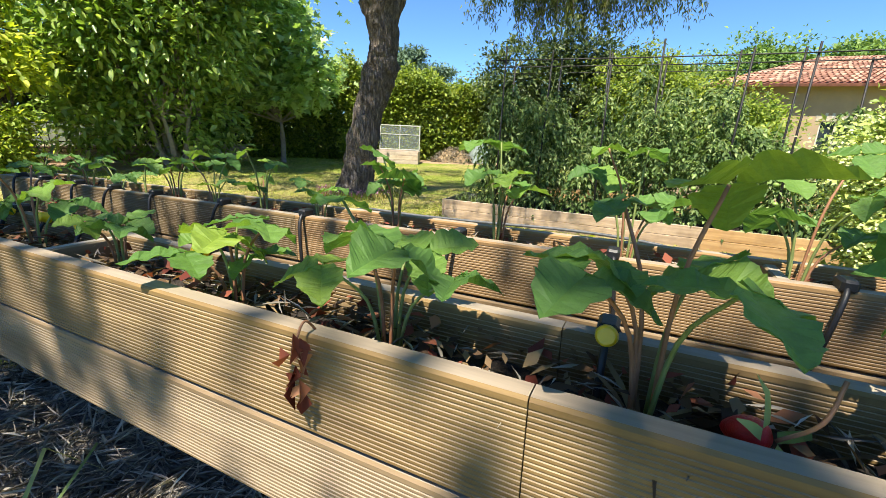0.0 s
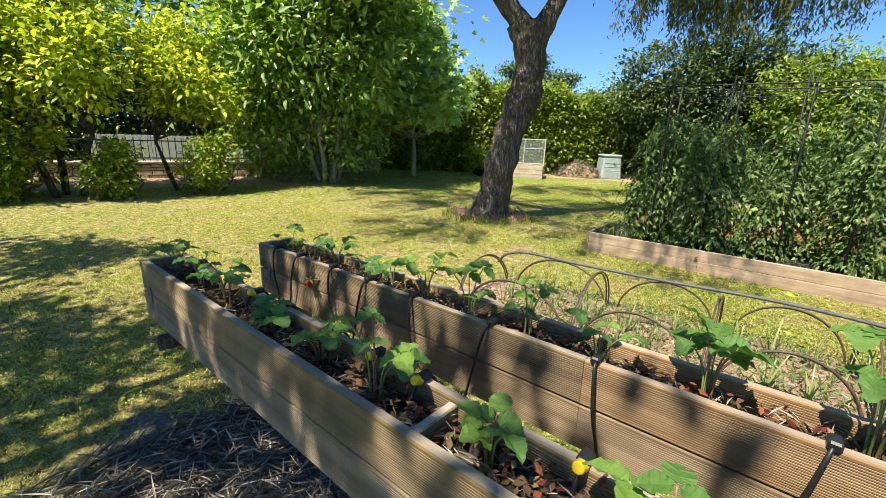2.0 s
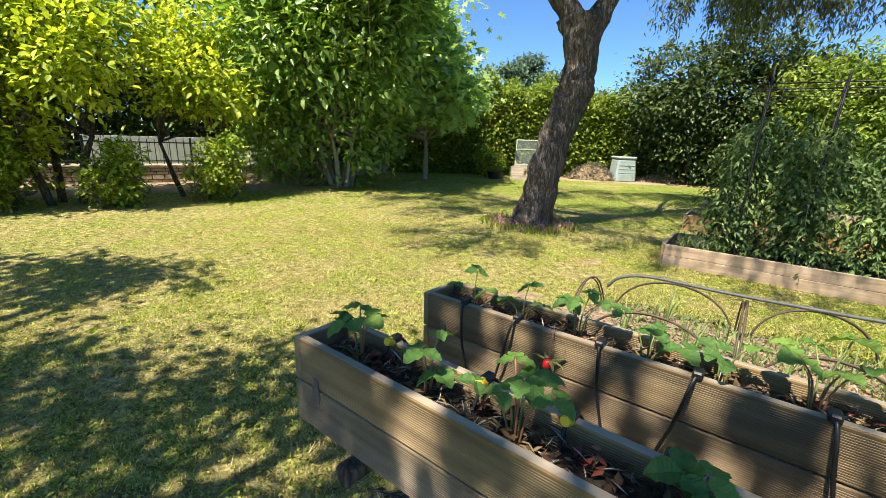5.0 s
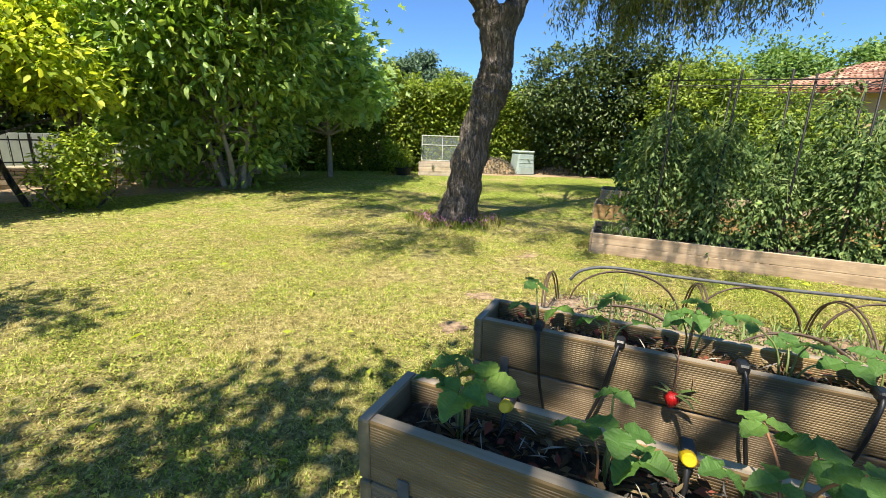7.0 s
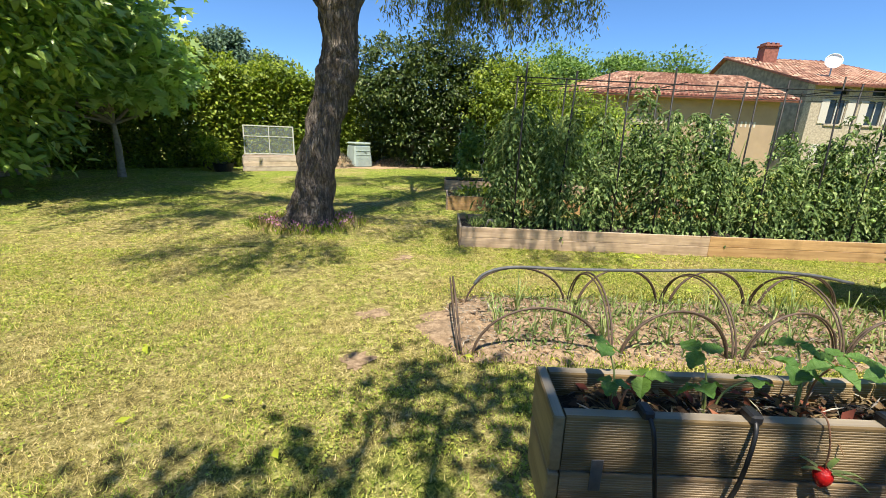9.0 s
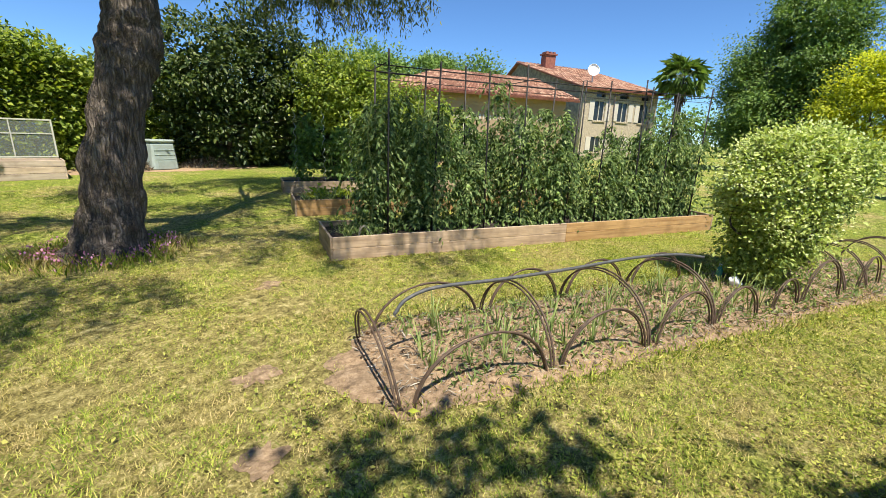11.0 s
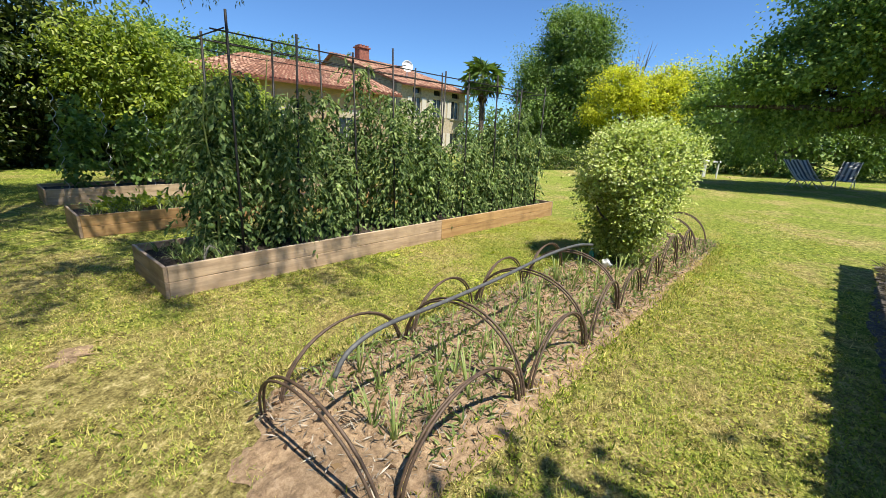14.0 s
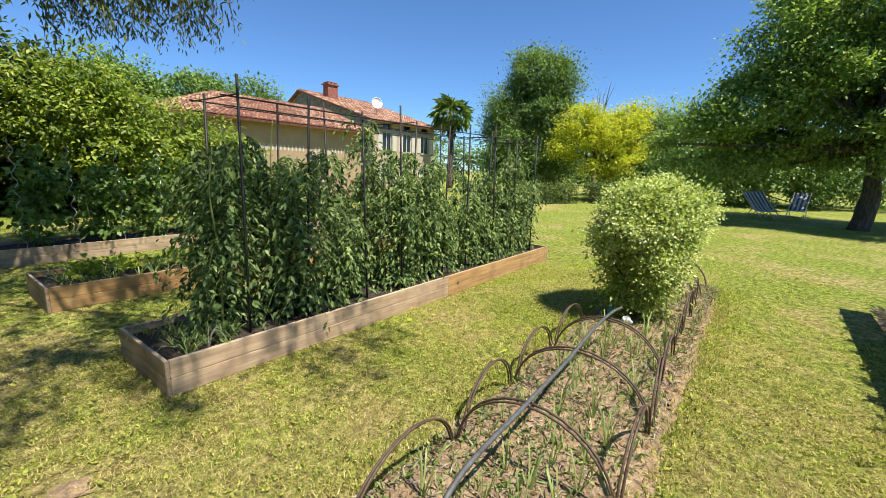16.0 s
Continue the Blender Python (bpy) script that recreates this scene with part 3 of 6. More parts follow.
def trestle(x):
    """A round cross-log on two posts that carries both planters."""
    t = thing("trestle", Matrix.Translation(along_planter(-2.64 + x, 0)) @ pose(0, 0, 0, 0, 0, TURN), "round wooden cross-log on posts carrying the planters", "trestle", "planter trestles")
    z = TOP - BOX_H - 0.034 + x * math.tan(radians(0.95))
    ends = [(0, 0.355, z), (0, 0.5, z), (0, 0.7, z), (0, 0.9, z), (0, 1.09, z)]
    child("log", tubes_mesh("log", [(ends, 0.03)], BARK, 12, 0.3), t)
    for y in (0.84, 1.0):
        part("post", box_bm(-0.10, -0.034, y - 0.033, y + 0.033, -0.05, z - 0.025, 0.005), LEG, t)


for x in (0.2, 2.08, 3.7, 5.4):
    trestle(x)

# ---- low garden beds of boards ----
def low_bed(u, v, long, deep, high, mat, label, joint=None, group="board garden beds"):
    t = thing("garden_bed", on_row(u, v), label, "garden bed", group)
    th, rows = 0.03, 2
    h = high / rows
    for r in range(rows):
        z0, z1 = r * h + 0.001, (r + 1) * h - 0.002
        xs = [0, *( [joint] if joint else []), long]
        for k, (a, b) in enumerate(zip(xs, xs[1:])):
            for y0 in (0, deep - th):
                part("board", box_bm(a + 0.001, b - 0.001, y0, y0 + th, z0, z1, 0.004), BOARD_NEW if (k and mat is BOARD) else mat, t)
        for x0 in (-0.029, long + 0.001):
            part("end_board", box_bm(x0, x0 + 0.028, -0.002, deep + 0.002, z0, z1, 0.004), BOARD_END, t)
    bm = bmesh.new()
    bmesh.ops.create_grid(bm, x_segments=60, y_segments=10, size=0.5)
    for w in bm.verts:
        x, y = (w.co.x + 0.5) * (long - 0.004) + 0.002, th + 0.002 + (w.co.y + 0.5) * (deep - 2 * th - 0.004)
        w.co = (x, y, high - 0.06 + 0.035 * noise.noise(Vector((x * 3, y * 4, u))))
    part("soil", bm, SOIL, t, "dark soil", True)
    return t


BED_U, BED_V, BED_L, BED_D, BED_H = -2.57, 5.42, 6.15, 0.92, 0.265
low_bed(BED_U, BED_V, BED_L, BED_D, BED_H, BOARD, "long low bed of weathered pinkish boards filled with tomatoes", 3.15)
low_bed(-2.72, 8.1, 5.6, 0.95, 0.27, BOARD_NEW, "low bed of orange-brown boards with seedlings")
low_bed(-2.75, 10.95, 5.6, 0.95, 0.26, BOARD, "low bed of weathered boards with climbing beans")

# ---- house ----
def house_wall(parent, name, x0, x1, y0, y1, z0, z1, mat, holes=(), face="y"):
    """A wall with thickness; holes (a0, a1, z0, z1) go through it."""
    bm = bmesh.new()
    lo, hi = (x0, x1) if face == "y" else (y0, y1)
    cuts_a = sorted({lo, hi, *[h[0] for h in holes], *[h[1] for h in holes]})
    cuts_z = sorted({z0, z1, *[h[2] for h in holes], *[h[3] for h in holes]})
    for a0, a1 in zip(cuts_a, cuts_a[1:]):
        for c0, c1 in zip(cuts_z, cuts_z[1:]):
            ma, mc = (a0 + a1) / 2, (c0 + c1) / 2
            if any(h[0] < ma < h[1] and h[2] < mc < h[3] for h in holes):
                continue
            if face == "y":
                box_bm(a0, a1, y0, y1, c0, c1, 0, bm)
            else:
                box_bm(x0, x1, a0, a1, c0, c1, 0, bm)
    bmesh.ops.remove_doubles(bm, verts=bm.verts, dist=0.001)
    return part(name, bm, mat, parent)


def roof_sheet(parent, name, corners, nu, nv, mat=None):
    """Rows of half-round clay tiles over a four-cornered slope; corners: eave left, eave right, ridge right, ridge left."""
    a, b, c, d = [np.array(q, dtype=float) for q in corners]
    V, T = [], []
    nor = unit(np.cross(b - a, d - a))
    for j in range(nv):
        for i in range(nu):
            w0, w1 = j / nv, (j + 1.12) / nv
            for k in range(4):
                u = (i + k / 4 * 0.92) / nu
                lift = math.sin(math.pi * (k + 0.0) / 3 if k < 3.5 else 0) * 0.06
                for w, ex in ((w0, 0.035), (w1, 0.0)):
                    p = (a * (1 - u) + b * u) * (1 - w) + (d * (1 - u) + c * u) * w
                    V.append(p + nor * (lift + ex + 0.02))
            s = len(V) - 8
            for k in range(3):
                T += [(s + 2 * k, s + 2 * k + 2, s + 2 * k + 3), (s + 2 * k, s + 2 * k + 3, s + 2 * k + 1)]
    ob = child(name, fast_mesh(name, np.array(V), np.array(T), TILE), parent, kind="stuff")
    bm = bmesh.new()
    low = [bm.verts.new(tuple(q - nor * 0.10)) for q in (a, b, c, d)]
    top = [bm.verts.new(tuple(q)) for q in (a, b, c, d)]
    bm.faces.new(top)
    bm.faces.new(low[::-1])
    for k in range(4):
        bm.faces.new((low[k], low[(k + 1) % 4], top[(k + 1) % 4], top[k]))
    part("roof_deck", bm, BRICK, ob)
    return ob


def window(parent, x, y, z, w, h, shutters=True):
    wpart = part("window", box_bm(x - w / 2, x + w / 2, y + 0.12, y + 0.16, z, z + h, 0.0), GLASS, parent)
    bm = bmesh.new()
    for q in (x - w / 2, x - 0.03, x + w / 2 - 0.06):
        box_bm(q, q + 0.06, y + 0.07, y + 0.118, z, z + h, 0, bm)
    part("frame", bm, SHUTTER, wpart)
    part("sill", box_bm(x - w / 2 - 0.1, x + w / 2 + 0.1, y - 0.08, y + 0.1, z - 0.12, z - 0.002, 0.01), STONE, wpart)
    part("lintel", box_bm(x - w / 2 - 0.15, x + w / 2 + 0.15, y - 0.012, y + 0.1, z + h + 0.002, z + h + 0.22, 0.01), STONE, wpart)
    if shutters:
        for q in (x - w / 2 - 0.5, x + w / 2 + 0.04):
            part("shutter", box_bm(q, q + 0.46, y - 0.05, y - 0.005, z, z + h, 0.005), SHUTTER, wpart)


HU, HV, HL, HD, HE, HR = 18.6, 26.2, 7.4, 8.8, 5.15, 7.9
house = thing("farmhouse", on_row(HU, HV), "two-storey limestone farmhouse with orange clay-tile roof", "house")
wins = [(1.6, 2.9), (3.9, 2.9), (6.1, 2.9)]
holes = [(x - 0.5, x + 0.5, z, z + 1.35) for x, z in wins] + [(x - 0.45, x + 0.45, 4.55, 4.95) for x, z in wins] + [(x - 0.5, x + 0.5, 0.6, 1.7) for x, z in wins]
house_wall(house, "wall", 0, HL, 0, 0.5, -0.2, HE, STONE, holes)
for x, z in wins:
    window(house, x, 0, z, 1.0, 1.35)
    window(house, x, 0, 0.6, 1.0, 1.1)
    part("window", box_bm(x - 0.45, x + 0.45, 0.2, 0.24, 4.55, 4.95, 0), GLASS, house)
bm = bmesh.new()
prof = [(0.5, -0.2), (HD * 1.5, -0.2), (HD * 1.5, HE), (HD, HR - 0.15), (0.5, HE)]
f0, f1 = [bm.verts.new((0.0, y, z)) for y, z in prof], [bm.verts.new((0.5, y, z)) for y, z in prof]
bm.faces.new(f0), bm.faces.new(f1[::-1])
for k in range(5):
    bm.faces.new((f0[k], f0[(k + 1) % 5], f1[(k + 1) % 5], f1[k]))
bmesh.ops.recalc_face_normals(bm, faces=bm.faces)
part("gable_wall", bm, DARKSTONE, house, "grey rubble-stone gable wall with its shade put into the colour")
house_wall(house, "wall", HL - 0.5, HL, 0.5, HD * 1.5, -0.2, HE, STONE, (), "x")
house_wall(house, "wall", 0.5, HL - 0.5, HD * 1.5 - 0.5, HD * 1.5, -0.2, HE, STONE, ())
roof_sheet(house, "roof", [(-0.3, -0.5, HE - 0.12), (HL + 0.3, -0.5, HE - 0.12), (HL + 0.3, HD, HR), (-0.3, HD, HR)], 34, 22)
roof_sheet(house, "roof", [(HL + 0.3, HD * 1.5 + 0.4, HE), (-0.3, HD * 1.5 + 0.4, HE), (-0.3, HD, HR), (HL + 0.3, HD, HR)], 20, 8)
ch = part("chimney", box_bm(1.2, 2.2, 6.6, 7.3, 6.4, 8.35, 0.01), BRICK, house, "red brick chimney")
part("cap", box_bm(1.1, 2.3, 6.5, 7.4, 8.352, 8.47, 0.01), BRICK, ch)
for q in (1.25, 1.6, 1.95):
    part("pot_block", box_bm(q, q + 0.2, 6.6, 7.3, 8.472, 8.62, 0.01), BRICK, ch)
bm = bmesh.new()
bmesh.ops.create_uvsphere(bm, u_segments=20, v_segments=10, radius=0.45)
for v in list(bm.verts):
    if v.co.z > 0.12:
        bm.verts.remove(v)
for v in bm.verts:
    v.co.z = (v.co.z + 0.45) * 0.35
bmesh.ops.solidify(bm, geom=bm.faces, thickness=0.02)
bmesh.ops.rotate(bm, verts=bm.verts, matrix=Euler((radians(75), 0, radians(-25))).to_matrix(), cent=(0, 0, 0))
bmesh.ops.translate(bm, verts=bm.verts, vec=(1.9, 1.5, 6.55))
dish = part("satellite_dish", bm, WHITE, house, "white satellite dish on the roof", True)
part("mast", box_bm(1.95, 2.01, 1.55, 1.61, 5.3, 6.6, 0.005), GALV, dish)

wing = thing("house_wing", on_row(2.6, 20.4), "single-storey ochre-rendered wing with hipped clay-tile roof", "house")
WL, WD, WE, WR = 9.8, 7.6, 3.45, 4.95
house_wall(wing, "wall", 0, WL, 0, 0.4, -0.2, WE, RENDER, [(3.2, 4.2, 1.0, 2.2), (6.6, 7.6, 0.9, 2.1)])
for x, z in ((3.7, 1.0), (7.1, 0.9)):
    window(wing, x, 0, z, 1.0, 1.2, False)
house_wall(wing, "wall", 0, 0.4, 0.4, WD, -0.2, WE, RENDER, (), "x")
house_wall(wing, "wall", WL - 0.4, WL, 0.4, WD, -0.2, WE, RENDER, (), "x")
house_wall(wing, "wall", 0.4, WL - 0.4, WD - 0.4, WD, -0.2, WE, RENDER, ())
for k in range(26):
    part("vent_brick", box_bm(3.3 + k * 0.2 + (0.5 if k > 14 else 0), 3.38 + k * 0.2 + (0.5 if k > 14 else 0), -0.012, 0.03, 2.25, 2.5, 0.004), SHUTTER, wing)
e = 0.55
roof_sheet(wing, "roof", [(-e, -e, WE), (WL + e, -e, WE), (WL + e, WD / 2, WR), (3.9, WD / 2, WR)], 52, 14)
roof_sheet(wing, "roof", [(-e, WD + e, WE), (-e, -e, WE), (3.9, WD / 2 - 0.01, WR), (3.9, WD / 2, WR)], 32, 14)
roof_sheet(wing, "roof", [(WL + e, WD + e, WE), (-e, WD + e, WE), (3.9, WD / 2, WR), (WL + e, WD / 2, WR)], 40, 10)

# ---- low stone wall with iron fence ----
def stone_wall(p, q, height, thick, n_len, label):
    p, q = Vector((*p, 0)), Vector((*q, 0))
    d = q - p
    t = thing("stone_wall", Matrix.Translation(p) @ pose(0, 0, 0, 0, 0, math.degrees(math.atan2(d.y, d.x))), label, "wall", "", "structure")
    L = d.length
    z = 0.0
    r = random.Random(5)
    part("core", box_bm(0, L, 0.03, thick - 0.03, -0.05, height - 0.01, 0), MORTAR, t)
    while z < height - 0.03:
        h = min(r.uniform(0.07, 0.13), height - z)
        x = 0.0
        while x < L - 0.02:
            w = min(r.uniform(0.16, 0.42), L - x)
            o = r.uniform(-0.015, 0.012)
            part("stone", box_bm(x + 0.008, x + w - 0.008, o, thick - o, z + 0.006, z + h - 0.006, 0.012), STONE, t)
            x += w
        z += h
    part("coping", box_bm(-0.02, L + 0.02, -0.04, thick + 0.04, height, height + 0.05, 0.012), STONE, t, "pale flat coping slab")
    return t


MORTAR = plain("mortar", (0.17, 0.14, 0.11), 0.95, 0, 0.3, 10.0, 0.4)


def iron_fence(p, q, z0, z1, label):
    p, q = Vector((*p, 0)), Vector((*q, 0))
    d = q - p
    t = thing("iron_fence", Matrix.Translation(p) @ pose(0, 0, 0, 0, 0, math.degrees(math.atan2(d.y, d.x))), label, "fence")
    L, n = d.length, int(d.length / 0.15)
    for z in (z0 + 0.08, z1 - 0.05):
        part("rail", box_bm(0, L, 0.15, 0.18, z - 0.015, z + 0.015, 0.003), FENCE, t)
    me = None
    for i in range(n + 1):
        x = L * i / n
        if me is None:
            me = part("bar", box_bm(-0.009, 0.009, 0.156, 0.174, z0, z1 + 0.03, 0.003), FENCE, t).data
        else:
            child("bar", me, t, pose(x, 0, 0))
    for i in range(0, n + 1, 14):
        x = L * i / n
        part("post", box_bm(x - 0.025, x + 0.025, 0.14, 0.19, z0, z1 + 0.08, 0.004), FENCE, t)
    return t


WALL_PTS = [(-16.0, 4.2), (-11.7, 8.5), (-8.6, 11.7), (-7.0, 16.0)]
for a, b in zip(WALL_PTS, WALL_PTS[1:]):
    stone_wall(a, b, 0.42, 0.35, 12, "low dry rubble-stone wall with flat coping")
    iron_fence(a, b, 0.47, 1.05, "black iron railing standing on the stone wall")


def panel_fence(p, q, z0, z1, label):
    p, q = Vector((*p, 0)), Vector((*q, 0))
    d = q - p
    t = thing("panel_fence", Matrix.Translation(p) @ pose(0, 0, 0, 0, 0, math.degrees(math.atan2(d.y, d.x))), label, "fence")
    n = int(d.length / 0.2)
    me = None
    for i in range(n):
        m = pose(i * 0.2, 0, 0)
        if me is None:
            me = part("slat", box_bm(0.004, 0.194, 0, 0.02, z0, z1, 0.003), PANEL, t).data
        else:
            child("slat", me, t, m)
    part("rail", box_bm(0, n * 0.2, 0.022, 0.06, (z0 + z1) / 2 - 0.04, (z0 + z1) / 2 + 0.04, 0.004), PANEL, t)
    return t


panel_fence((-12.6, 9.2), (-9.3, 13.0), 0.0, 1.12, "pale grey boarded screen behind the railing")

# ---- main tree: leaning furrowed trunk with feathery hanging foliage ----
tree = thing("leaning_tree", pose(-1.62, 7.85, 0), "old leaning tree with furrowed grey bark and feathery hanging foliage", "tree")
TRUNK = curve_points([(0.03, 0.0, -0.1), (0.06, 0.0, 0.05), (0.12, 0.0, 0.45), (0.18, 0.0, 0.86), (0.31, 0.0, 1.49), (0.43, 0.0, 1.92), (0.515, -0.01, 2.22), (0.55, -0.02, 2.5), (0.535, -0.03, 2.9), (0.49, -0.03, 3.2)], 8)
rad = np.interp(TRUNK[:, 2], [-0.1, 0.05, 0.25, 0.5, 0.86, 1.49, 1.92, 2.18, 2.45, 2.9, 3.2], [0.48, 0.39, 0.315, 0.29, 0.275, 0.245, 0.265, 0.285, 0.24, 0.265, 0.33])
runs = [(TRUNK, rad)]
LEFT = curve_points([(0.47, -0.03, 2.8), (0.36, -0.03, 3.2), (0.02, -0.1, 3.62), (-0.5, -0.2, 4.2), (-1.2, -0.3, 5.3), (-2.0, -0.5, 6.4)], 7)
RIGHT = curve_points([(0.55, -0.03, 2.7), (0.74, -0.02, 3.2), (0.98, 0.05, 3.7), (1.4, 0.3, 4.8), (2.3, 0.8, 6.3)], 7)
runs += [(LEFT, np.linspace(0.20, 0.07, len(LEFT))), (RIGHT, np.linspace(0.19, 0.07, len(RIGHT)))]
heads = [(-2.4, -0.6, 6.6), (-1.0, 1.8, 6.8), (-3.2, 0.9, 6.0), (0.2, -0.8, 7.2), (2.6, 1.0, 6.5), (3.9, 1.9, 6.0), (4.6, 2.7, 5.6), (1.6, -0.6, 6.4), (2.2, 2.8, 6.4), (0.4, 2.4, 7.0), (5.0, 1.6, 5.7), (3.0, 3.6, 6.0)]
heads += [(4.2, 1.7, 5.0), (5.3, 2.3, 4.9), (3.2, 2.9, 4.9), (6.1, 2.9, 5.0), (5.9, 1.4, 5.2), (4.4, 3.4, 4.7), (3.6, 2.2, 4.6), (5.0, 3.3, 5.2)]
heads += [(-1.4, -2.6, 6.4), (0.1, -3.6, 6.6), (1.6, -2.4, 6.3), (-3.0, -1.8, 6.2), (2.6, -1.2, 6.4), (-2.2, -4.0, 6.2), (1.2, -4.6, 6.5), (-4.2, -0.6, 6.0), (-4.0, 1.2, 5.9), (-0.6, -1.4, 6.9)]
for h in heads:
    src = LEFT[-8] if h[0] < 0.3 else RIGHT[-8]
    pts = curve_points([src, (np.array(src) + np.array(h)) / 2 + rng.normal(0, 0.2, 3), h], 6)
    runs.append((pts, np.linspace(0.035, 0.012, len(pts))))
child("trunk", tubes_mesh("trunk", runs, BARK, 22, 0.22), tree)
P, O, TW = [], [], []
for h in heads:
    for k in range(20):
        a, r = rng.uniform(0, 2 * math.pi), rng.uniform(0.1, 1.0)
        start = np.array(h) + np.array((math.cos(a) * r, math.sin(a) * r, rng.uniform(-0.3, 0.35)))
        ln = rng.uniform(0.5, 1.35)
        end = start + np.array((math.cos(a) * 0.3, math.sin(a) * 0.3, -ln))
        pts = curve_points([np.array(h), start, (start + end) / 2 + rng.normal(0, 0.06, 3), end], 4)
        TW.append((pts, np.linspace(0.012, 0.003, len(pts))))
        f = rng.random(95)
        c = start * (1 - f[:, None]) + end * f[:, None] + rng.normal(0, 0.075, (95, 3))
        P.append(c)
        O.append(rng.normal(0, 0.5, (95, 3)) + np.array((0, 0, -0.7)))
for h in heads:
    for k in range(13):
        c = np.array(h) + rng.normal(0, 1, 3) * np.array((0.6, 0.6, 0.18)) + np.array((0, 0, 0.15))
        P.append(c + rng.normal(0, 1, (80, 3)) * np.array((0.22, 0.22, 0.10)))
        O.append(rng.normal(0, 0.8, (80, 3)))
child("twigs", tubes_mesh("twigs", TW, TWIG, 4), tree, kind="stuff")
child("crown", leaves("crown", np.vstack(P), np.vstack(O), 0.11, 0.026, L_PEPPER, 0.5, 0.4), tree, kind="stuff")

# ---- shade tree behind the planters ----
broad_tree("shade_tree", -5.6, -3.4, 3.2, 0.24,
           [(1.4, 3.8, 5.0, 0.7, 0.4, 0.3), (2.7, 4.3, 5.0, 0.4, 0.28, 0.2), (3.3, 4.0, 5.0, 0.28, 0.2, 0.15), (-1.5, 4.7, 5.0, 1.3, 0.6, 0.4), (0.1, 3.3, 5.0, 1.1, 0.5, 0.4), (1.0, 2.6, 5.1, 0.8, 0.4, 0.35), (3.3, 2.4, 5.1, 0.5, 0.3, 0.22), (4.2, 2.1, 5.2, 0.34, 0.22, 0.2), (2.6, 3.4, 5.0, 0.25, 0.2, 0.2), (3.6, 2.95, 5.1, 0.3, 0.2, 0.2), (4.75, 1.75, 5.2, 0.4, 0.25, 0.2), (5.4, 1.5, 5.2, 0.3, 0.22, 0.2), (2.85, 2.75, 5.1, 0.5, 0.4, 0.3), (2.1, 2.9, 5.0, 0.7, 0.5, 0.3), (-2.6, 3.2, 5.2, 1.2, 0.6, 0.5), (0.2, 1.0, 5.4, 1.6, 0.9, 0.6), (4.5, 1.84, 5.1, 0.26, 0.17, 0.2)],
           400, 24, 0.17, 0.12, 0.07, L_OAK, "broad leafy tree that shades the planters", limb_count=24, shell=0.1)

# ---- fig, laurel and golden shrubs along the wall ----
broad_tree("fig_tree", -5.2, 14.6, 1.3, 0.075, [(0.0, -0.3, 3.2, 1.6, 1.4, 1.2), (-1.2, -0.6, 3.6, 1.5, 1.4, 1.7), (0.6, -0.9, 2.6, 1.0, 0.9, 0.8), (-0.6, 0.4, 4.8, 1.4, 1.2, 1.0), (-0.9, -1.6, 4.4, 1.2, 1.1, 1.4)],
           420, 28, 0.30, 0.23, 0.22, L_FIG, "fig tree with large lobed leaves over a bare crooked trunk", limb_count=24, shell=0.6, droop=0.6, bark=PALEBARK, spread=0.55, face=0.9, shape="lobed", flat=0.6, core=70)
broad_tree("laurel_thicket", -6.7, 11.3, 1.3, 0.06, [(0, 0.3, 1.4, 1.4, 1.1, 1.4), (-0.9, -1.0, 3.5, 1.8, 1.6, 1.7), (0.8, -0.3, 3.7, 1.6, 1.5, 1.8), (0.1, -0.4, 5.6, 2.1, 1.7, 1.5), (-1.5, -0.6, 1.5, 1.0, 0.9, 1.4), (-1.6, 0.2, 5.2, 1.6, 1.4, 1.4), (0.9, 0.9, 5.9, 1.4, 1.3, 1.2)],
           520, 48, 0.30, 0.19, 0.085, L_THICKET, "tall thicket of large-leaved shrubs on grey stems", "shrub", stems=6, limb_count=36, shell=0.5, bark=PALEBARK, droop=0.25, spread=0.8, face=0.7, shape="oval", flat=0.6, core=140)
GOLD = "golden-leaved shrub on thin grey stems beside the wall"
broad_tree("golden_shrub", -8.5, 8.2, 1.1, 0.045, [(0, 0, 2.4, 0.9, 0.8, 0.9), (-0.5, 0.3, 3.1, 0.7, 0.7, 0.7), (0.5, 0.2, 1.9, 0.6, 0.5, 0.4), (0.1, 0.5, 3.4, 0.4, 0.4, 0.5)], 170, 36, 0.19, 0.12, 0.07, L_YELLOW, GOLD, "shrub", stems=2, limb_count=14, group="golden shrubs", shell=0.3, flat=0.4, face=0.4, shape="oval")
broad_tree("golden_shrub", -9.7, 6.5, 1.2, 0.055, [(0, 0, 2.8, 1.2, 1.1, 1.0), (-0.8, 0.3, 3.9, 1.0, 1.0, 1.1), (0.7, -0.2, 2.3, 0.8, 0.7, 0.7), (-1.2, -0.9, 2.6, 1.0, 0.9, 0.9), (0.3, 0.5, 3.6, 0.7, 0.7, 0.8), (-0.6, -0.5, 1.2, 0.9, 0.8, 0.9), (-1.4, -1.2, 1.0, 0.8, 0.7, 0.9)], 400, 38, 0.22, 0.12, 0.07, L_YELLOW, GOLD, "shrub", stems=3, limb_count=18, group="golden shrubs", shell=0.3, flat=0.4, face=0.4, shape="oval")
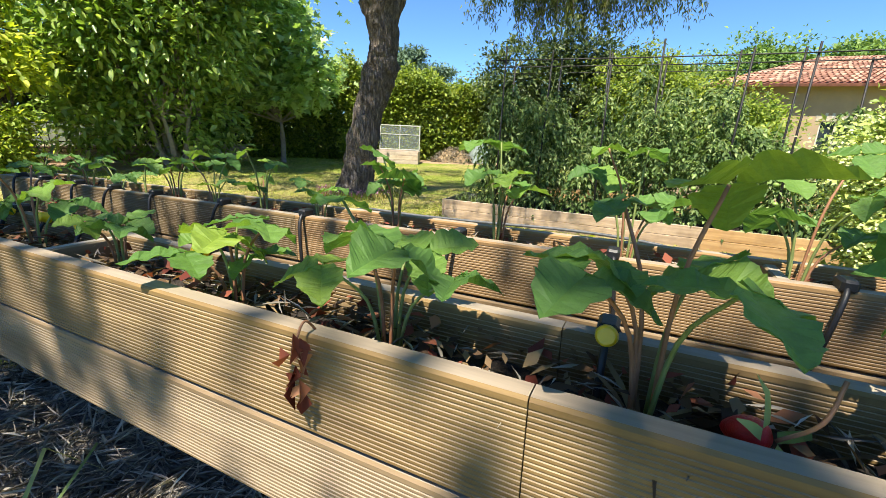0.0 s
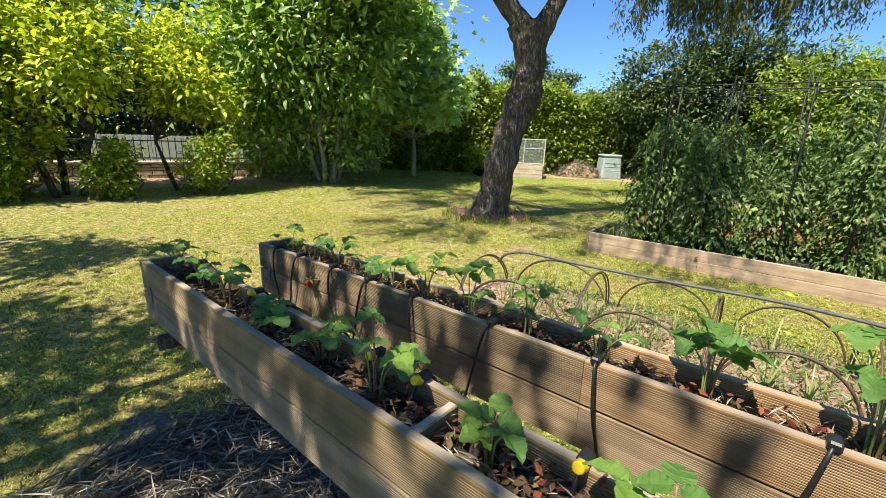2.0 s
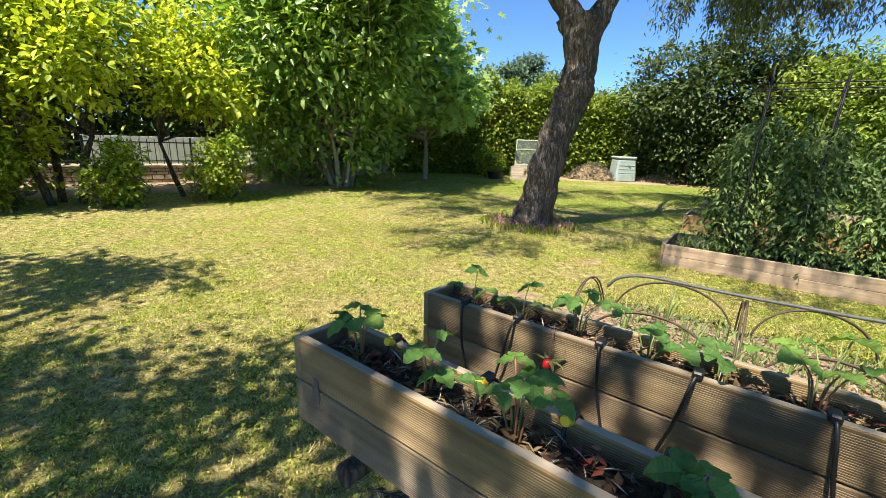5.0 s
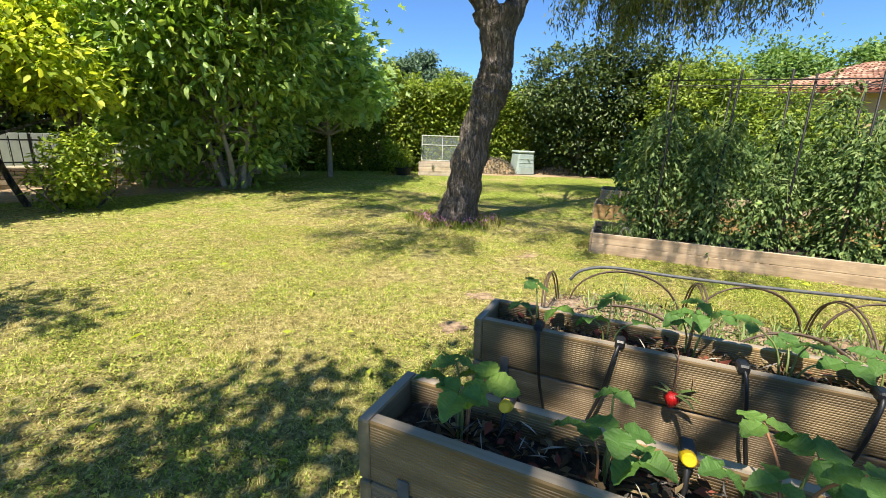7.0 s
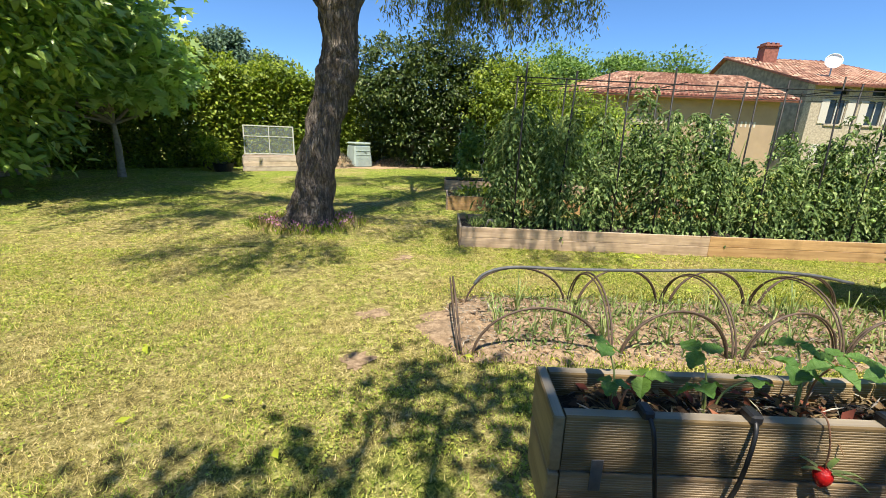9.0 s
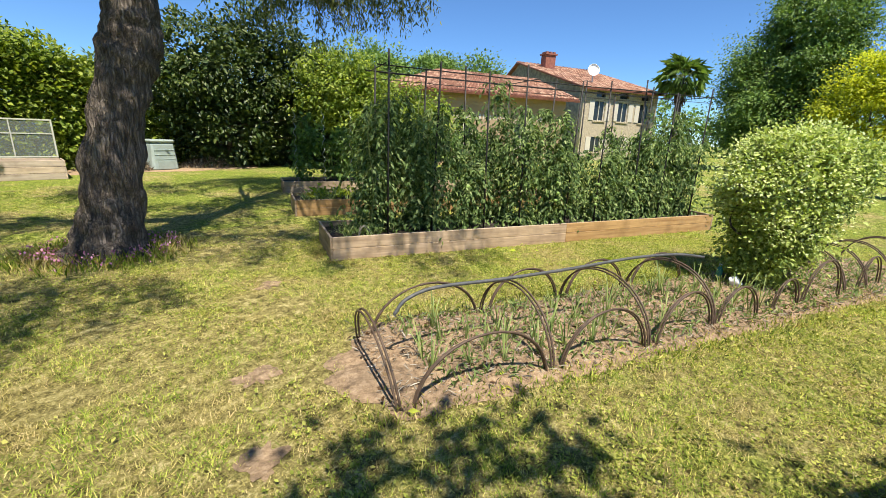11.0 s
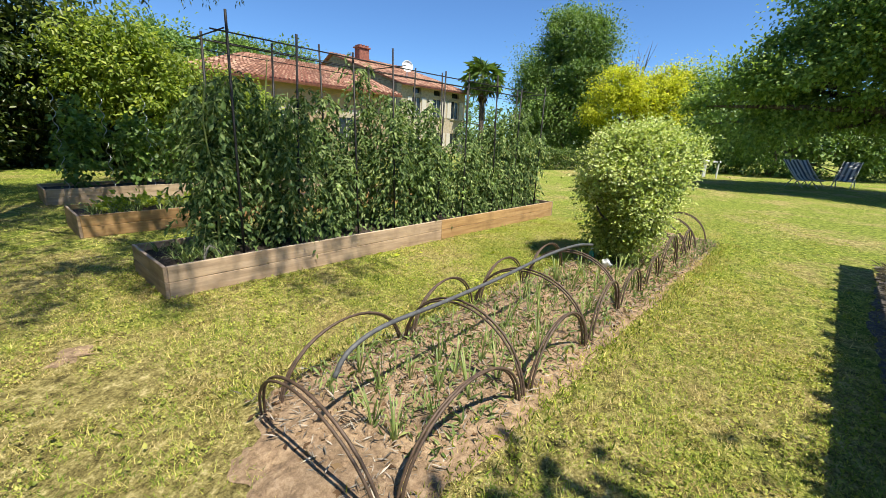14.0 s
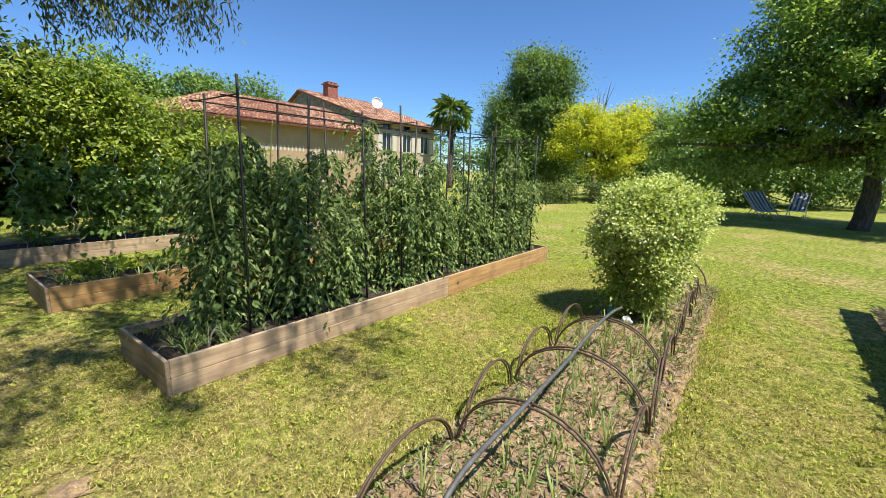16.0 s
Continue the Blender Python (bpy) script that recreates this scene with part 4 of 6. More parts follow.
broad_tree("golden_shrub", -11.2, 4.7, 1.2, 0.06, [(0, 0, 2.9, 1.4, 1.4, 1.2), (-0.8, 0.2, 4.2, 1.3, 1.1, 1.2), (0.6, 0.9, 2.3, 0.9, 0.9, 0.7), (0.5, 0.3, 3.8, 1.0, 0.9, 1.2), (0.2, 0.2, 1.1, 1.1, 1.0, 1.0)], 420, 38, 0.22, 0.13, 0.075, L_LIME, "lime-green shrub in the corner of the garden", "shrub", stems=3, limb_count=16, group="golden shrubs", shell=0.3, flat=0.4, face=0.4, shape="oval")
for x, y, s in ((-7.8, 7.9, 1.0), (-8.75, 6.6, 0.9), (-9.9, 5.6, 1.0)):
    broad_tree("low_bush", x, y, 0.3, 0.02, [(0, 0, 0.5 * s, 0.5 * s, 0.45 * s, 0.5 * s), (0.15, 0.1, 0.95 * s, 0.35 * s, 0.3 * s, 0.35 * s)], 170, 18, 0.08, 0.09, 0.05, L_LIME, "low lime-green bush at the lawn's edge", "shrub", stems=3, limb_count=8, group="low bushes", shell=0.3)
broad_tree("backdrop_trees", -14.5, 14.5, 2.5, 0.2, [(0, 0, 4.2, 3.5, 3.5, 3.2), (4, 3.0, 4.5, 3.5, 3.2, 3.4), (-4, -4.5, 4.0, 3.4, 3.4, 3.0), (-6, -9, 4.0, 3.4, 3.4, 3.2)], 1000, 20, 0.4, 0.3, 0.18, L_OAK, "dark trees beyond the wall", "tree", limb_count=14, shell=0.5)

# ---- hedge across the back ----
def hedge(name, pts, depth, heights, count, size, mat, label):
    """A long hedge: a dense sheet of leaves over a line of stems."""
    p = np.array(pts, dtype=float)
    seg = np.linalg.norm(np.diff(p, axis=0), axis=1)
    t = thing(name, pose(0, 0, 0), label, "hedge")
    d = np.concatenate([[0], np.cumsum(seg)])
    at = rng.random(count) * d[-1]
    base = np.stack([np.interp(at, d, p[:, 0]), np.interp(at, d, p[:, 1])], axis=1)
    h = np.interp(at, d, heights) * (1 + 0.06 * np.sin(at * 2.1) + 0.04 * np.sin(at * 5.3))
    tang = unit(np.stack([np.interp(at + 0.1, d, p[:, 0]) - np.interp(at - 0.1, d, p[:, 0]), np.interp(at + 0.1, d, p[:, 1]) - np.interp(at - 0.1, d, p[:, 1])], axis=1))
    side = np.stack([tang[:, 1], -tang[:, 0]], axis=1)
    # around a rounded cross-section
    a = rng.uniform(-0.1, math.pi + 0.1, count)
    ca, sa = np.cos(a), np.sin(a)
    q = np.maximum(np.abs(ca), np.abs(sa)) ** -0.75
    r = (0.72 + 0.28 * rng.random(count) ** 0.5) + 0.10 * np.sin(at * 7 + a * 5) + rng.normal(0, 0.035, count)
    off = ca * q * r * depth / 2
    z = np.where(rng.random(count) < 0.45, h * rng.random(count), h * (0.0 + 1.0 * np.clip(sa * q * r, 0, 1.25)))
    off = np.where(z < h * 0.85, np.sign(off) * depth / 2 * np.abs(r), off)
    pos = np.column_stack([base + side * off[:, None], z])
    out = np.column_stack([side * ca[:, None], sa * 0.7])
    child("foliage", leaves("foliage", pos, out, size, size * 0.55, mat, 0.3, 0.6, face=1.0), t, kind="stuff")
    runs = []
    for k in np.arange(0.3, d[-1], 0.55):
        b = np.array((np.interp(k, d, p[:, 0]), np.interp(k, d, p[:, 1]), -0.05))
        hh = np.interp(k, d, heights)
        tip = b + np.array((rng.normal(0, 0.2), rng.normal(0, 0.2), hh * 0.8))
        runs.append((curve_points([b, (b + tip) / 2 + rng.normal(0, 0.06, 3), tip], 4), np.linspace(0.05, 0.015, 9)))
    child("stems", tubes_mesh("stems", runs, TWIG, 6), t, kind="stuff")
    return t


hedge("back_hedge", [(-7.5, 17.6), (-3.5, 18.8), (0.2, 19.8), (3.0, 20.6)], 2.2, [3.2, 3.5, 3.2, 3.0], 80000, 0.16, L_HEDGE, "tall yellow-green hedge along the back of the lawn")
broad_tree("large_shrub", 4.2, 18.6, 1.4, 0.09, [(-0.9, -0.4, 3.2, 1.7, 1.4, 1.7), (1.0, -0.6, 3.4, 1.8, 1.5, 1.9), (2.8, -1.0, 2.8, 1.6, 1.4, 1.7), (0.2, 0.0, 1.4, 2.0, 1.3, 1.3), (3.6, -0.6, 1.3, 1.5, 1.3, 1.2), (4.4, -1.8, 2.4, 1.5, 1.4, 1.6)],
           760, 50, 0.24, 0.15, 0.075, L_DARK, "broad evergreen shrub with shade in its dark leaf colour, sunlit on top", "shrub", stems=5, limb_count=20, shell=0.7, face=1.0, shape="oval", flat=0.6, core=260)
broad_tree("lime_shrub", 8.0, 14.9, 1.0, 0.07, [(0, 0, 2.0, 1.7, 1.5, 1.5), (-1.0, 0.8, 2.9, 1.5, 1.3, 1.3), (1.5, -0.9, 1.6, 1.4, 1.3, 1.3)], 380, 46, 0.22, 0.13, 0.065, L_HEDGE, "light green shrub behind the bean bed", "shrub", stems=4, limb_count=14, shell=0.6, flat=0.5, shape="oval", core=120)

# ---- distant trees ----
def far(name, bearing, dist, lobes, clumps, per, sigma, size, mat, label, trunk_h=2.5, trunk_r=0.25, **kw):
    x, y = -2.17 + dist * math.cos(radians(bearing)), 3.68 + dist * math.sin(radians(bearing))
    return broad_tree(name, x, y, trunk_h, trunk_r, lobes, clumps, per, sigma, size, size * 0.6, mat, label, **kw)


far("lime_tree", 0.6, 31, [(0, 0, 3.2, 2.9, 3.1, 2.2), (0.3, 0.2, 5.6, 2.6, 2.8, 1.9), (-0.3, -0.5, 7.7, 1.9, 2.0, 1.5), (0, 1.6, 4.4, 2.0, 1.9, 1.6), (0, -1.9, 5.0, 1.7, 1.7, 1.3), (0.2, 0.3, 9.0, 0.9, 1.0, 0.7)], 330, 260, 0.42, 0.15, L_OAK, "tall full green tree at the end of the lawn", shell=0.75, flat=0.62, core=260)
far("golden_tree", -8.5, 27, [(0, 0.1, 2.9, 1.9, 2.3, 1.5), (0, 1.3, 4.5, 1.2, 1.3, 1.0), (0.4, -1.5, 4.8, 1.2, 1.3, 0.9), (0, -0.4, 4.0, 1.5, 1.5, 1.2), (0, 2.2, 3.4, 0.9, 1.0, 0.8)], 150, 190, 0.30, 0.13, L_GOLD, "bright yellow-leaved tree by the lawn", 1.6, 0.16, shell=0.55, flat=0.62, core=30)
far("round_tree", -15.2, 34, [(0, 0, 3.2, 2.6, 2.6, 2.6), (0, 1.6, 4.2, 2.0, 2.0, 1.8), (0, -2.0, 3.4, 2.4, 2.2, 2.4)], 150, 220, 0.45, 0.17, L_OAK, "rounded green tree behind the yellow one", shell=0.7, flat=0.65, core=160)
far("maple_tree", -33, 19.5, [(0.6, 1.2, 4.4, 2.6, 2.6, 2.0), (0.6, 3.0, 3.6, 1.7, 1.8, 1.7), (0.4, -1.6, 5.0, 3.0, 3.0, 2.8), (0.4, 0.4, 7.4, 2.6, 2.6, 2.2), (-1.6, -0.8, 3.2, 1.9, 1.8, 1.2), (0.5, -3.8, 3.8, 2.2, 2.4, 2.4), (-0.5, -2.0, 8.2, 2.5, 2.5, 2.0), (1.6, 4.4, 2.6, 1.5, 1.6, 1.6), (0.8, 2.2, 5.6, 1.8, 1.8, 1.6), (2.2, -1.2, 4.8, 2.0, 1.8, 1.2)], 520, 300, 0.34, 0.135, L_MAPLE, "large dark-green maple shading the loungers", 2.6, 0.24, limb_count=24, shell=0.7, flat=0.65, face=0.5, core=110)
far("back_tree", -22.0, 30, [(0, 0, 2.0, 2.6, 3.0, 2.2), (0, 2.6, 1.6, 2.0, 2.2, 1.8), (0, -3.0, 2.2, 2.6, 3.0, 2.4), (1, -7.0, 2.4, 2.6, 3.0, 2.6)], 170, 180, 0.45, 0.19, L_OAK, "green bank of trees beyond the loungers", 1.5, 0.15)
far("wood_edge", 42, 48, [(0, 0, 5.5, 4.5, 5.0, 4.2), (-3.5, 4.2, 6.0, 4.0, 4.0, 4.2), (3.0, -4.0, 5.2, 3.4, 3.6, 3.6), (-7, 8, 5, 3.5, 3.5, 4)], 420, 130, 0.70, 0.34, L_OAK, "tall trees behind the house", 3.0, 0.3, shell=0.75, flat=0.5, core=160)
far("field_trees", 3, 60, [(0, 0, 3, 4, 7, 3.2), (0, 12, 3, 4, 7, 3.2), (0, -12, 3, 4, 7, 3.2), (0, -24, 3.2, 4, 7, 3.6), (0, -36, 3.2, 4, 7, 3.6)], 900, 20, 0.7, 0.5, L_OAK, "distant line of trees at the horizon", 2.0, 0.3)
far("cedar_tree", 91.0, 44, [(0, 0, 6.2, 4.2, 3.4, 0.5), (1.2, 0.4, 7.4, 3.4, 2.8, 0.42), (-1.0, 0.2, 8.3, 2.4, 2.1, 0.38), (0.2, 0, 9.2, 1.5, 1.3, 0.35), (0.8, 0, 5.0, 4.6, 3.4, 0.6)], 760, 34, 0.30, 0.28, L_CEDAR, "blue-green layered cedar beyond the hedge", 8.0, 0.25)
far("back_trees", 100, 40, [(0, 0, 3.5, 4, 3, 2.6), (9, 1, 3.2, 5, 3, 2.2), (18, -1, 3.0, 5, 3, 2.4), (-9, 0, 4, 5, 3, 3.2)], 700, 20, 0.6, 0.4, L_HEDGE, "green trees beyond the hedge", 2.0, 0.2)

# palm
palm = thing("palm_tree", pose(-2.17 + 37 * math.cos(radians(11.2)), 3.68 + 37 * math.sin(radians(11.2)), 0), "tall palm with a round fan-leaved head", "palm tree")
pts = curve_points([(0, 0, -0.1), (0.05, 0, 3), (0, 0.05, 6.0)], 6)
child("trunk", tubes_mesh("trunk", [(pts, np.linspace(0.24, 0.2, len(pts)))], BARK, 10, 0.3), palm)
PP, OO, stalks = [], [], []
for k in range(40):
    turn, rise = k * 2.39996, 1.3 - 2.1 * ((k + 0.5) / 40) ** 0.9      # upright in the middle, hanging at the skirt
    d = np.array((math.cos(turn) * math.cos(rise), math.sin(turn) * math.cos(rise), math.sin(rise)))
    hub = np.array((0, 0, 6.0)) + d * rng.uniform(0.8, 1.15) + np.array((0, 0, 0.15))
    stalks.append((curve_points([(0, 0, 5.9), np.array((0, 0, 6.1)) + d * 0.45, hub], 4), 0.018))
    fan = unit(np.cross(d, (0.02, 0.01, 1.0)))
    ang = np.linspace(-1.1, 1.1, 11)
    PP.append(np.repeat(hub[None], 11, 0))
    OO.append((np.cos(ang)[:, None] * d + np.sin(ang)[:, None] * fan) * 3 - np.array((0, 0, 0.9)))
child("frond_stalks", tubes_mesh("frond_stalks", stalks, STALK, 4), palm, kind="stuff")
child("crown", leaves("crown", np.vstack(PP), np.vstack(OO), 0.95, 0.08, L_OAK, 0.4, 0.10, 0.5), palm, kind="stuff")
skirt = np.column_stack([rng.normal(0, 0.16, 420), rng.normal(0, 0.16, 420), rng.uniform(4.6, 5.9, 420)])
child("dead_skirt", leaves("dead_skirt", skirt, np.tile((0, 0, -2.0), (420, 1)), 0.5, 0.05, L_DRY, 0.5, 0.5), palm, kind="stuff")

# clipped hedge and the pale gap post by the far lawn
hedge("clipped_hedge", [(19.4, 4.6), (21.6, 1.6)], 0.9, [0.95, 0.95], 9000, 0.09, L_LAUREL, "low clipped box hedge at the end of the lawn")
hedge("clipped_hedge", [(22.2, 0.7), (23.8, -1.6)], 0.9, [1.0, 1.0], 8000, 0.09, L_LAUREL, "low clipped hedge beside the yellow tree")

hedge("dark_hedge", [(-22, 3.5), (-15.5, 10.0), (-11.0, 15.5), (-8.5, 19.5)], 2.0, [3.4, 3.2, 3.2, 3.2], 60000, 0.2, L_DARK, "dark dense hedge beyond the stone wall")
hedge("dark_hedge", [(3.0, 20.8), (8.0, 18.5), (12.0, 16.5)], 2.0, [3.0, 2.8, 2.2], 40000, 0.17, L_DARK, "dark dense hedge behind the shrubs")

# a bare tree behind the yellow one
bare = thing("bare_tree", pose(29.4, -0.4, 0), "leafless grey tree rising behind the yellow tree", "tree")
tips = np.column_stack([rng.normal(0, 0.7, 26), rng.normal(0, 0.7, 26), rng.uniform(5.8, 8.0, 26)])
pts = curve_points([(0, 0, -0.1), (0.05, 0, 2.0), (0, 0.05, 4.2)], 5)
child("trunk", tubes_mesh("trunk", [(pts, np.linspace(0.14, 0.08, len(pts)))] + limbs((0, 0, 4.2), tips, 0.04, 26), TWIG, 6, 0.2), bare)

# white garden table at the far edge of the lawn
table = thing("garden_table", pose(20.45, -2.95, 0, 0, 0, 20), "white garden table under the far trees", "table")
part("tabletop", box_bm(-0.5, 0.5, -0.4, 0.4, 0.72, 0.79, 0.01), WHITE, table)
for x in (-0.42, 0.42):
    for y in (-0.33, 0.33):
        part("leg", box_bm(x - 0.03, x + 0.03, y - 0.03, y + 0.03, 0.0, 0.719, 0.005), WHITE, table)

# ---- hoop tunnel over the dry bed ----
def arch(p, q, high, r=0.010, lean=(0, 0), n=18):
    """Points of a half-ellipse from p to q on the ground."""
    p, q = np.array((*p, -0.08)), np.array((*q, -0.08))
    return [tuple(p * (1 - w) + q * w + np.array((lean[0] * s, lean[1] * s, (high + 0.08) * s))) for w, s in ((0.5 - 0.5 * math.cos(math.pi * k / n), math.sin(math.pi * k / n) ** 0.85) for k in range(n + 1))]


def hoop(p, q, high, label, group, lean=(0, 0), r=0.0072, double=True):
    t = thing("garden_hoop", ROW, label, "hoop", group)
    child("pipe", tubes_mesh("pipe", [(arch(p, q, high, r, lean), r)], RUST, 7), t)
    if double:
        d = (q[0] - p[0], q[1] - p[1])
        k = math.hypot(*d)
        o = (-d[1] / k * 0.02, d[0] / k * 0.02)
        child("pipe", tubes_mesh("pipe", [(arch((p[0] + o[0], p[1] + o[1]), (q[0] + o[0], q[1] + o[1]), high - 0.012, r, lean), r * 0.9)], RUST, 7), t)
    return t


CROSS = [(-2.66, 2.70, 3.57), (-1.69, 2.74, 3.64), (-0.86, 2.76, 3.71), (-0.08, 2.83, 3.72)]
for k, (u, a, b) in enumerate(CROSS):
    hoop((u, a), (u - 0.02, b), 0.36 if k == 0 else 0.42, "bent brown pipe hoop standing over the dry bed", "tunnel hoops", (-0.06 if k == 0 else 0.0, 0))
for (u0, a0, b0), (u1, a1, b1) in zip(CROSS, CROSS[1:]):
    hoop((u0 + 0.05, a0), (u1 - 0.05, a1), 0.35, "bent brown pipe arch along the bed's edge", "edge arches")
    hoop((u0 + 0.05, b0), (u1 - 0.05, b1), 0.33, "bent brown pipe arch along the bed's edge", "edge arches")
for u0, u1, v, h in ((-0.05, 0.45, 2.84, 0.30), (0.72, 1.08, 2.87, 0.28), (1.15, 1.75, 2.87, 0.40), (0.0, 0.7, 3.74, 0.32), (2.22, 2.62, 2.92, 0.34)):
    hoop((u0, v), (u1, v), h, "bent brown pipe arch along the bed's edge", "edge arches")
for u in (1.9, 2.3, 2.8, 3.4):
    hoop((u, 2.88), (u + 0.03, 3.62), 0.40, "bent brown pipe hoop standing over the dry bed", "tunnel hoops")
bar = child("ridge_rod", tubes_mesh("ridge_rod", [(curve_points([(-2.58, 3.14, 0.335), (-2.50, 3.15, 0.42), (-2.3, 3.16, 0.47), (-1.85, 3.18, 0.465), (-1.24, 3.2, 0.475), (-0.6, 3.24, 0.49), (-0.08, 3.26, 0.47), (0.3, 3.28, 0.41)], 6), 0.0115)], RODGREY, 8), None, ROW)
tagged(bar, "grey weathered rod lying along the tops of the hoops", "rod")

# leeks, weeds and litter in the dry bed
def blade_tuft(name, n, high, wide, lean, mat, seed):
    r = np.random.default_rng(seed)
    V, T = [], []
    for k in range(n):
        a = r.uniform(0, 2 * math.pi)
        d = np.array((math.cos(a), math.sin(a), 0))
        s = np.array((-d[1], d[0], 0)) * wide / 2
        h, ln = high * r.uniform(0.6, 1.1), lean * r.uniform(0.3, 1.3)
        pts = [d * 0.01, d * (0.02 + ln * 0.25) + np.array((0, 0, h * 0.55)), d * (0.03 + ln * 0.7) + np.array((0, 0, h * 0.95)), d * (0.04 + ln) + np.array((0, 0, h * (1.0 - 0.5 * ln / high)))]
        o = len(V)
        for j, p in enumerate(pts):
            w = (1.0, 1.0, 0.75, 0.1)[j]
            V += [p - s * w, p + s * w]
        for j in range(3):
            T += [(o + 2 * j, o + 2 * j + 1, o + 2 * j + 3), (o + 2 * j, o + 2 * j + 3, o + 2 * j + 2)]
    return fast_mesh(name, np.array(V), np.array(T), mat)


tufts = [blade_tuft("leek_plant", 6 + k % 3, 0.25, 0.008, 0.09, L_ALLIUM, 30 + k) for k in range(5)]
r = random.Random(3)
for row_v in (2.93, 3.12, 3.30, 3.48):
    u = -2.4
    while u < 0.8:
        if r.random() < 0.72:
            s = r.uniform(0.6, 1.2)
            ob = child("leek_plant", r.choice(tufts), None, ROW @ pose(u, row_v + r.uniform(-0.04, 0.04), 0.028, r.uniform(-8, 8), r.uniform(-8, 8), r.uniform(0, 360)) @ Matrix.Scale(s, 4))
            tagged(ob, "young leek with narrow upright green leaves in dry soil", "leek", "leeks in the dry bed")
        u += r.uniform(0.14, 0.26)


def scatter(name, label, category, box, n, length, width, mat, z=0.02, flat=0.25, m=ROW, lift=0.02):
    u0, u1, v0, v1 = box
    p = np.column_stack([rng.uniform(u0, u1, n), rng.uniform(v0, v1, n), z + rng.random(n) * lift])
    a = rng.uniform(0, 2 * math.pi, n)
    o = np.column_stack([np.cos(a), np.sin(a), rng.normal(0.05, flat, n)]) * 3
    ob = child(name, leaves(name, p, o, length, width, mat, 0.0, 0.3, 0.12, 0.5), None, m)
    return tagged(ob, label, category, "", "stuff")


scatter("bed_litter", "dry straw and dead leaves scattered over the bed", "litter", (-2.75, 3.55, 2.72, 3.74), 6500, 0.055, 0.006, STRAW)
scatter("bed_litter", "brown leaf crumbs on the dry bed", "litter", (-2.75, 3.55, 2.72, 3.74), 1500, 0.035, 0.02, L_DRY)
PLROW = pose(0, 0, 0, 0, 0, TURN)
scatter("straw_mulch", "grey-brown straw mulch under the planters", "mulch", (-2.75, 3.7, -0.1, 1.2), 26000, 0.11, 0.0055, STRAW, 0.015, 0.3, PLROW, 0.035)
clod = bmesh.new()
bmesh.ops.create_icosphere(clod, subdivisions=1, radius=1)
base_v, base_f = np.array([v.co[:] for v in clod.verts]), np.array([[w.index for w in f.verts] for f in clod.faces])
clod.free()
n = 3600
c = np.column_stack([rng.uniform(-2.7, 3.5, n), rng.uniform(2.76, 3.70, n), np.full(n, 0.028)])
s = 0.004 + 0.016 * rng.random(n) ** 3
V = (c[:, None, :] + base_v[None] * (1 + 0.35 * rng.normal(0, 1, (n, len(base_v), 1))) * s[:, None, None])
T = (base_f[None] + (np.arange(n) * len(base_v))[:, None, None]).reshape(-1, 3)
tagged(child("soil_clods", fast_mesh("soil_clods", V.reshape(-1, 3), T, DRYSOIL), None, ROW), "dry crumbs and clods of soil", "soil", "", "stuff")

n = 4500
v_off = np.where(rng.random(n) < 0.5, 2.63 + rng.normal(0, 0.10, n), 3.84 + rng.normal(0, 0.10, n))
pos = np.column_stack([rng.uniform(-2.9, 3.6, n), v_off, np.full(n, 0.01)])
tagged(child("edge_grass", leaves("edge_grass", pos, np.tile((0, 0, 1.6), (n, 1)) + rng.normal(0, 0.5, (n, 3)), 0.042, 0.006, L_GRASS, 0.0, 0.5), None, ROW), "ragged grass creeping over the edges of the bed", "grass", "", "stuff")
n = 4200
pos = np.column_stack([rng.uniform(-2.45, 3.4, n), rng.uniform(2.75, 3.72, n), np.full(n, 0.03)])
tagged(child("bed_weeds", leaves("bed_weeds", pos, np.tile((0, 0, 0.8), (n, 1)) + rng.normal(0, 0.7, (n, 3)), 0.06, 0.012, L_ALLIUM, 0.0, 0.6), None, ROW), "small weeds and sprouts in the dry bed", "weeds", "", "stuff")

# ---- flowering bush at the bed's far end ----
BUSH = [(0, 0.02, 0.70, 0.40, 0.36, 0.42), (0.05, -0.08, 1.12, 0.44, 0.36, 0.30), (-0.05, 0.18, 1.02, 0.36, 0.30, 0.34), (0.15, -0.26, 1.08, 0.34, 0.24, 0.28), (0.0, 0.05, 0.30, 0.34, 0.34, 0.30), (0.05, -0.48, 1.26, 0.16, 0.14, 0.12), (0.0, 0.42, 0.88, 0.14, 0.12, 0.13), (0.0, -0.12, 1.42, 0.22, 0.18, 0.10), (-0.1, 0.22, 1.32, 0.18, 0.14, 0.10)]
bush = broad_tree("flowering_bush", 2.75, 2.42, 0.35, 0.03, BUSH,
                  480, 66, 0.075, 0.046, 0.026, L_ELDER, "leafy flowering bush covered with small cream blossoms", "bush", stems=1, limb_count=20, shell=0.7, flat=0.9, face=0.5, core=40)
p, o, c = crown_points([(*q[:3], q[3] * 1.12, q[4] * 1.12, q[5] * 1.12) for q in BUSH if q[2] > 0.5], 1000, 44, 0.05, 0.92, 0.9)
keep = p[:, 2] > 0.35 + 0.4 * rng.random(len(p))
child("blossom", leaves("blossom", p[keep], o[keep], 0.024, 0.022, L_FLOWER, -0.3, 0.7, face=1.0), bush, kind="stuff")
wisps = []
for k in range(26):
    a = rng.uniform(0, 2 * math.pi)
    e = np.array((math.cos(a) * 0.46, math.sin(a) * 0.46, rng.uniform(0.7, 1.45)))
    wisps.append((curve_points([(0, 0, 0.3), e * 0.6 + np.array((0, 0, 0.3)), e], 5), np.linspace(0.006, 0.002, 11)))
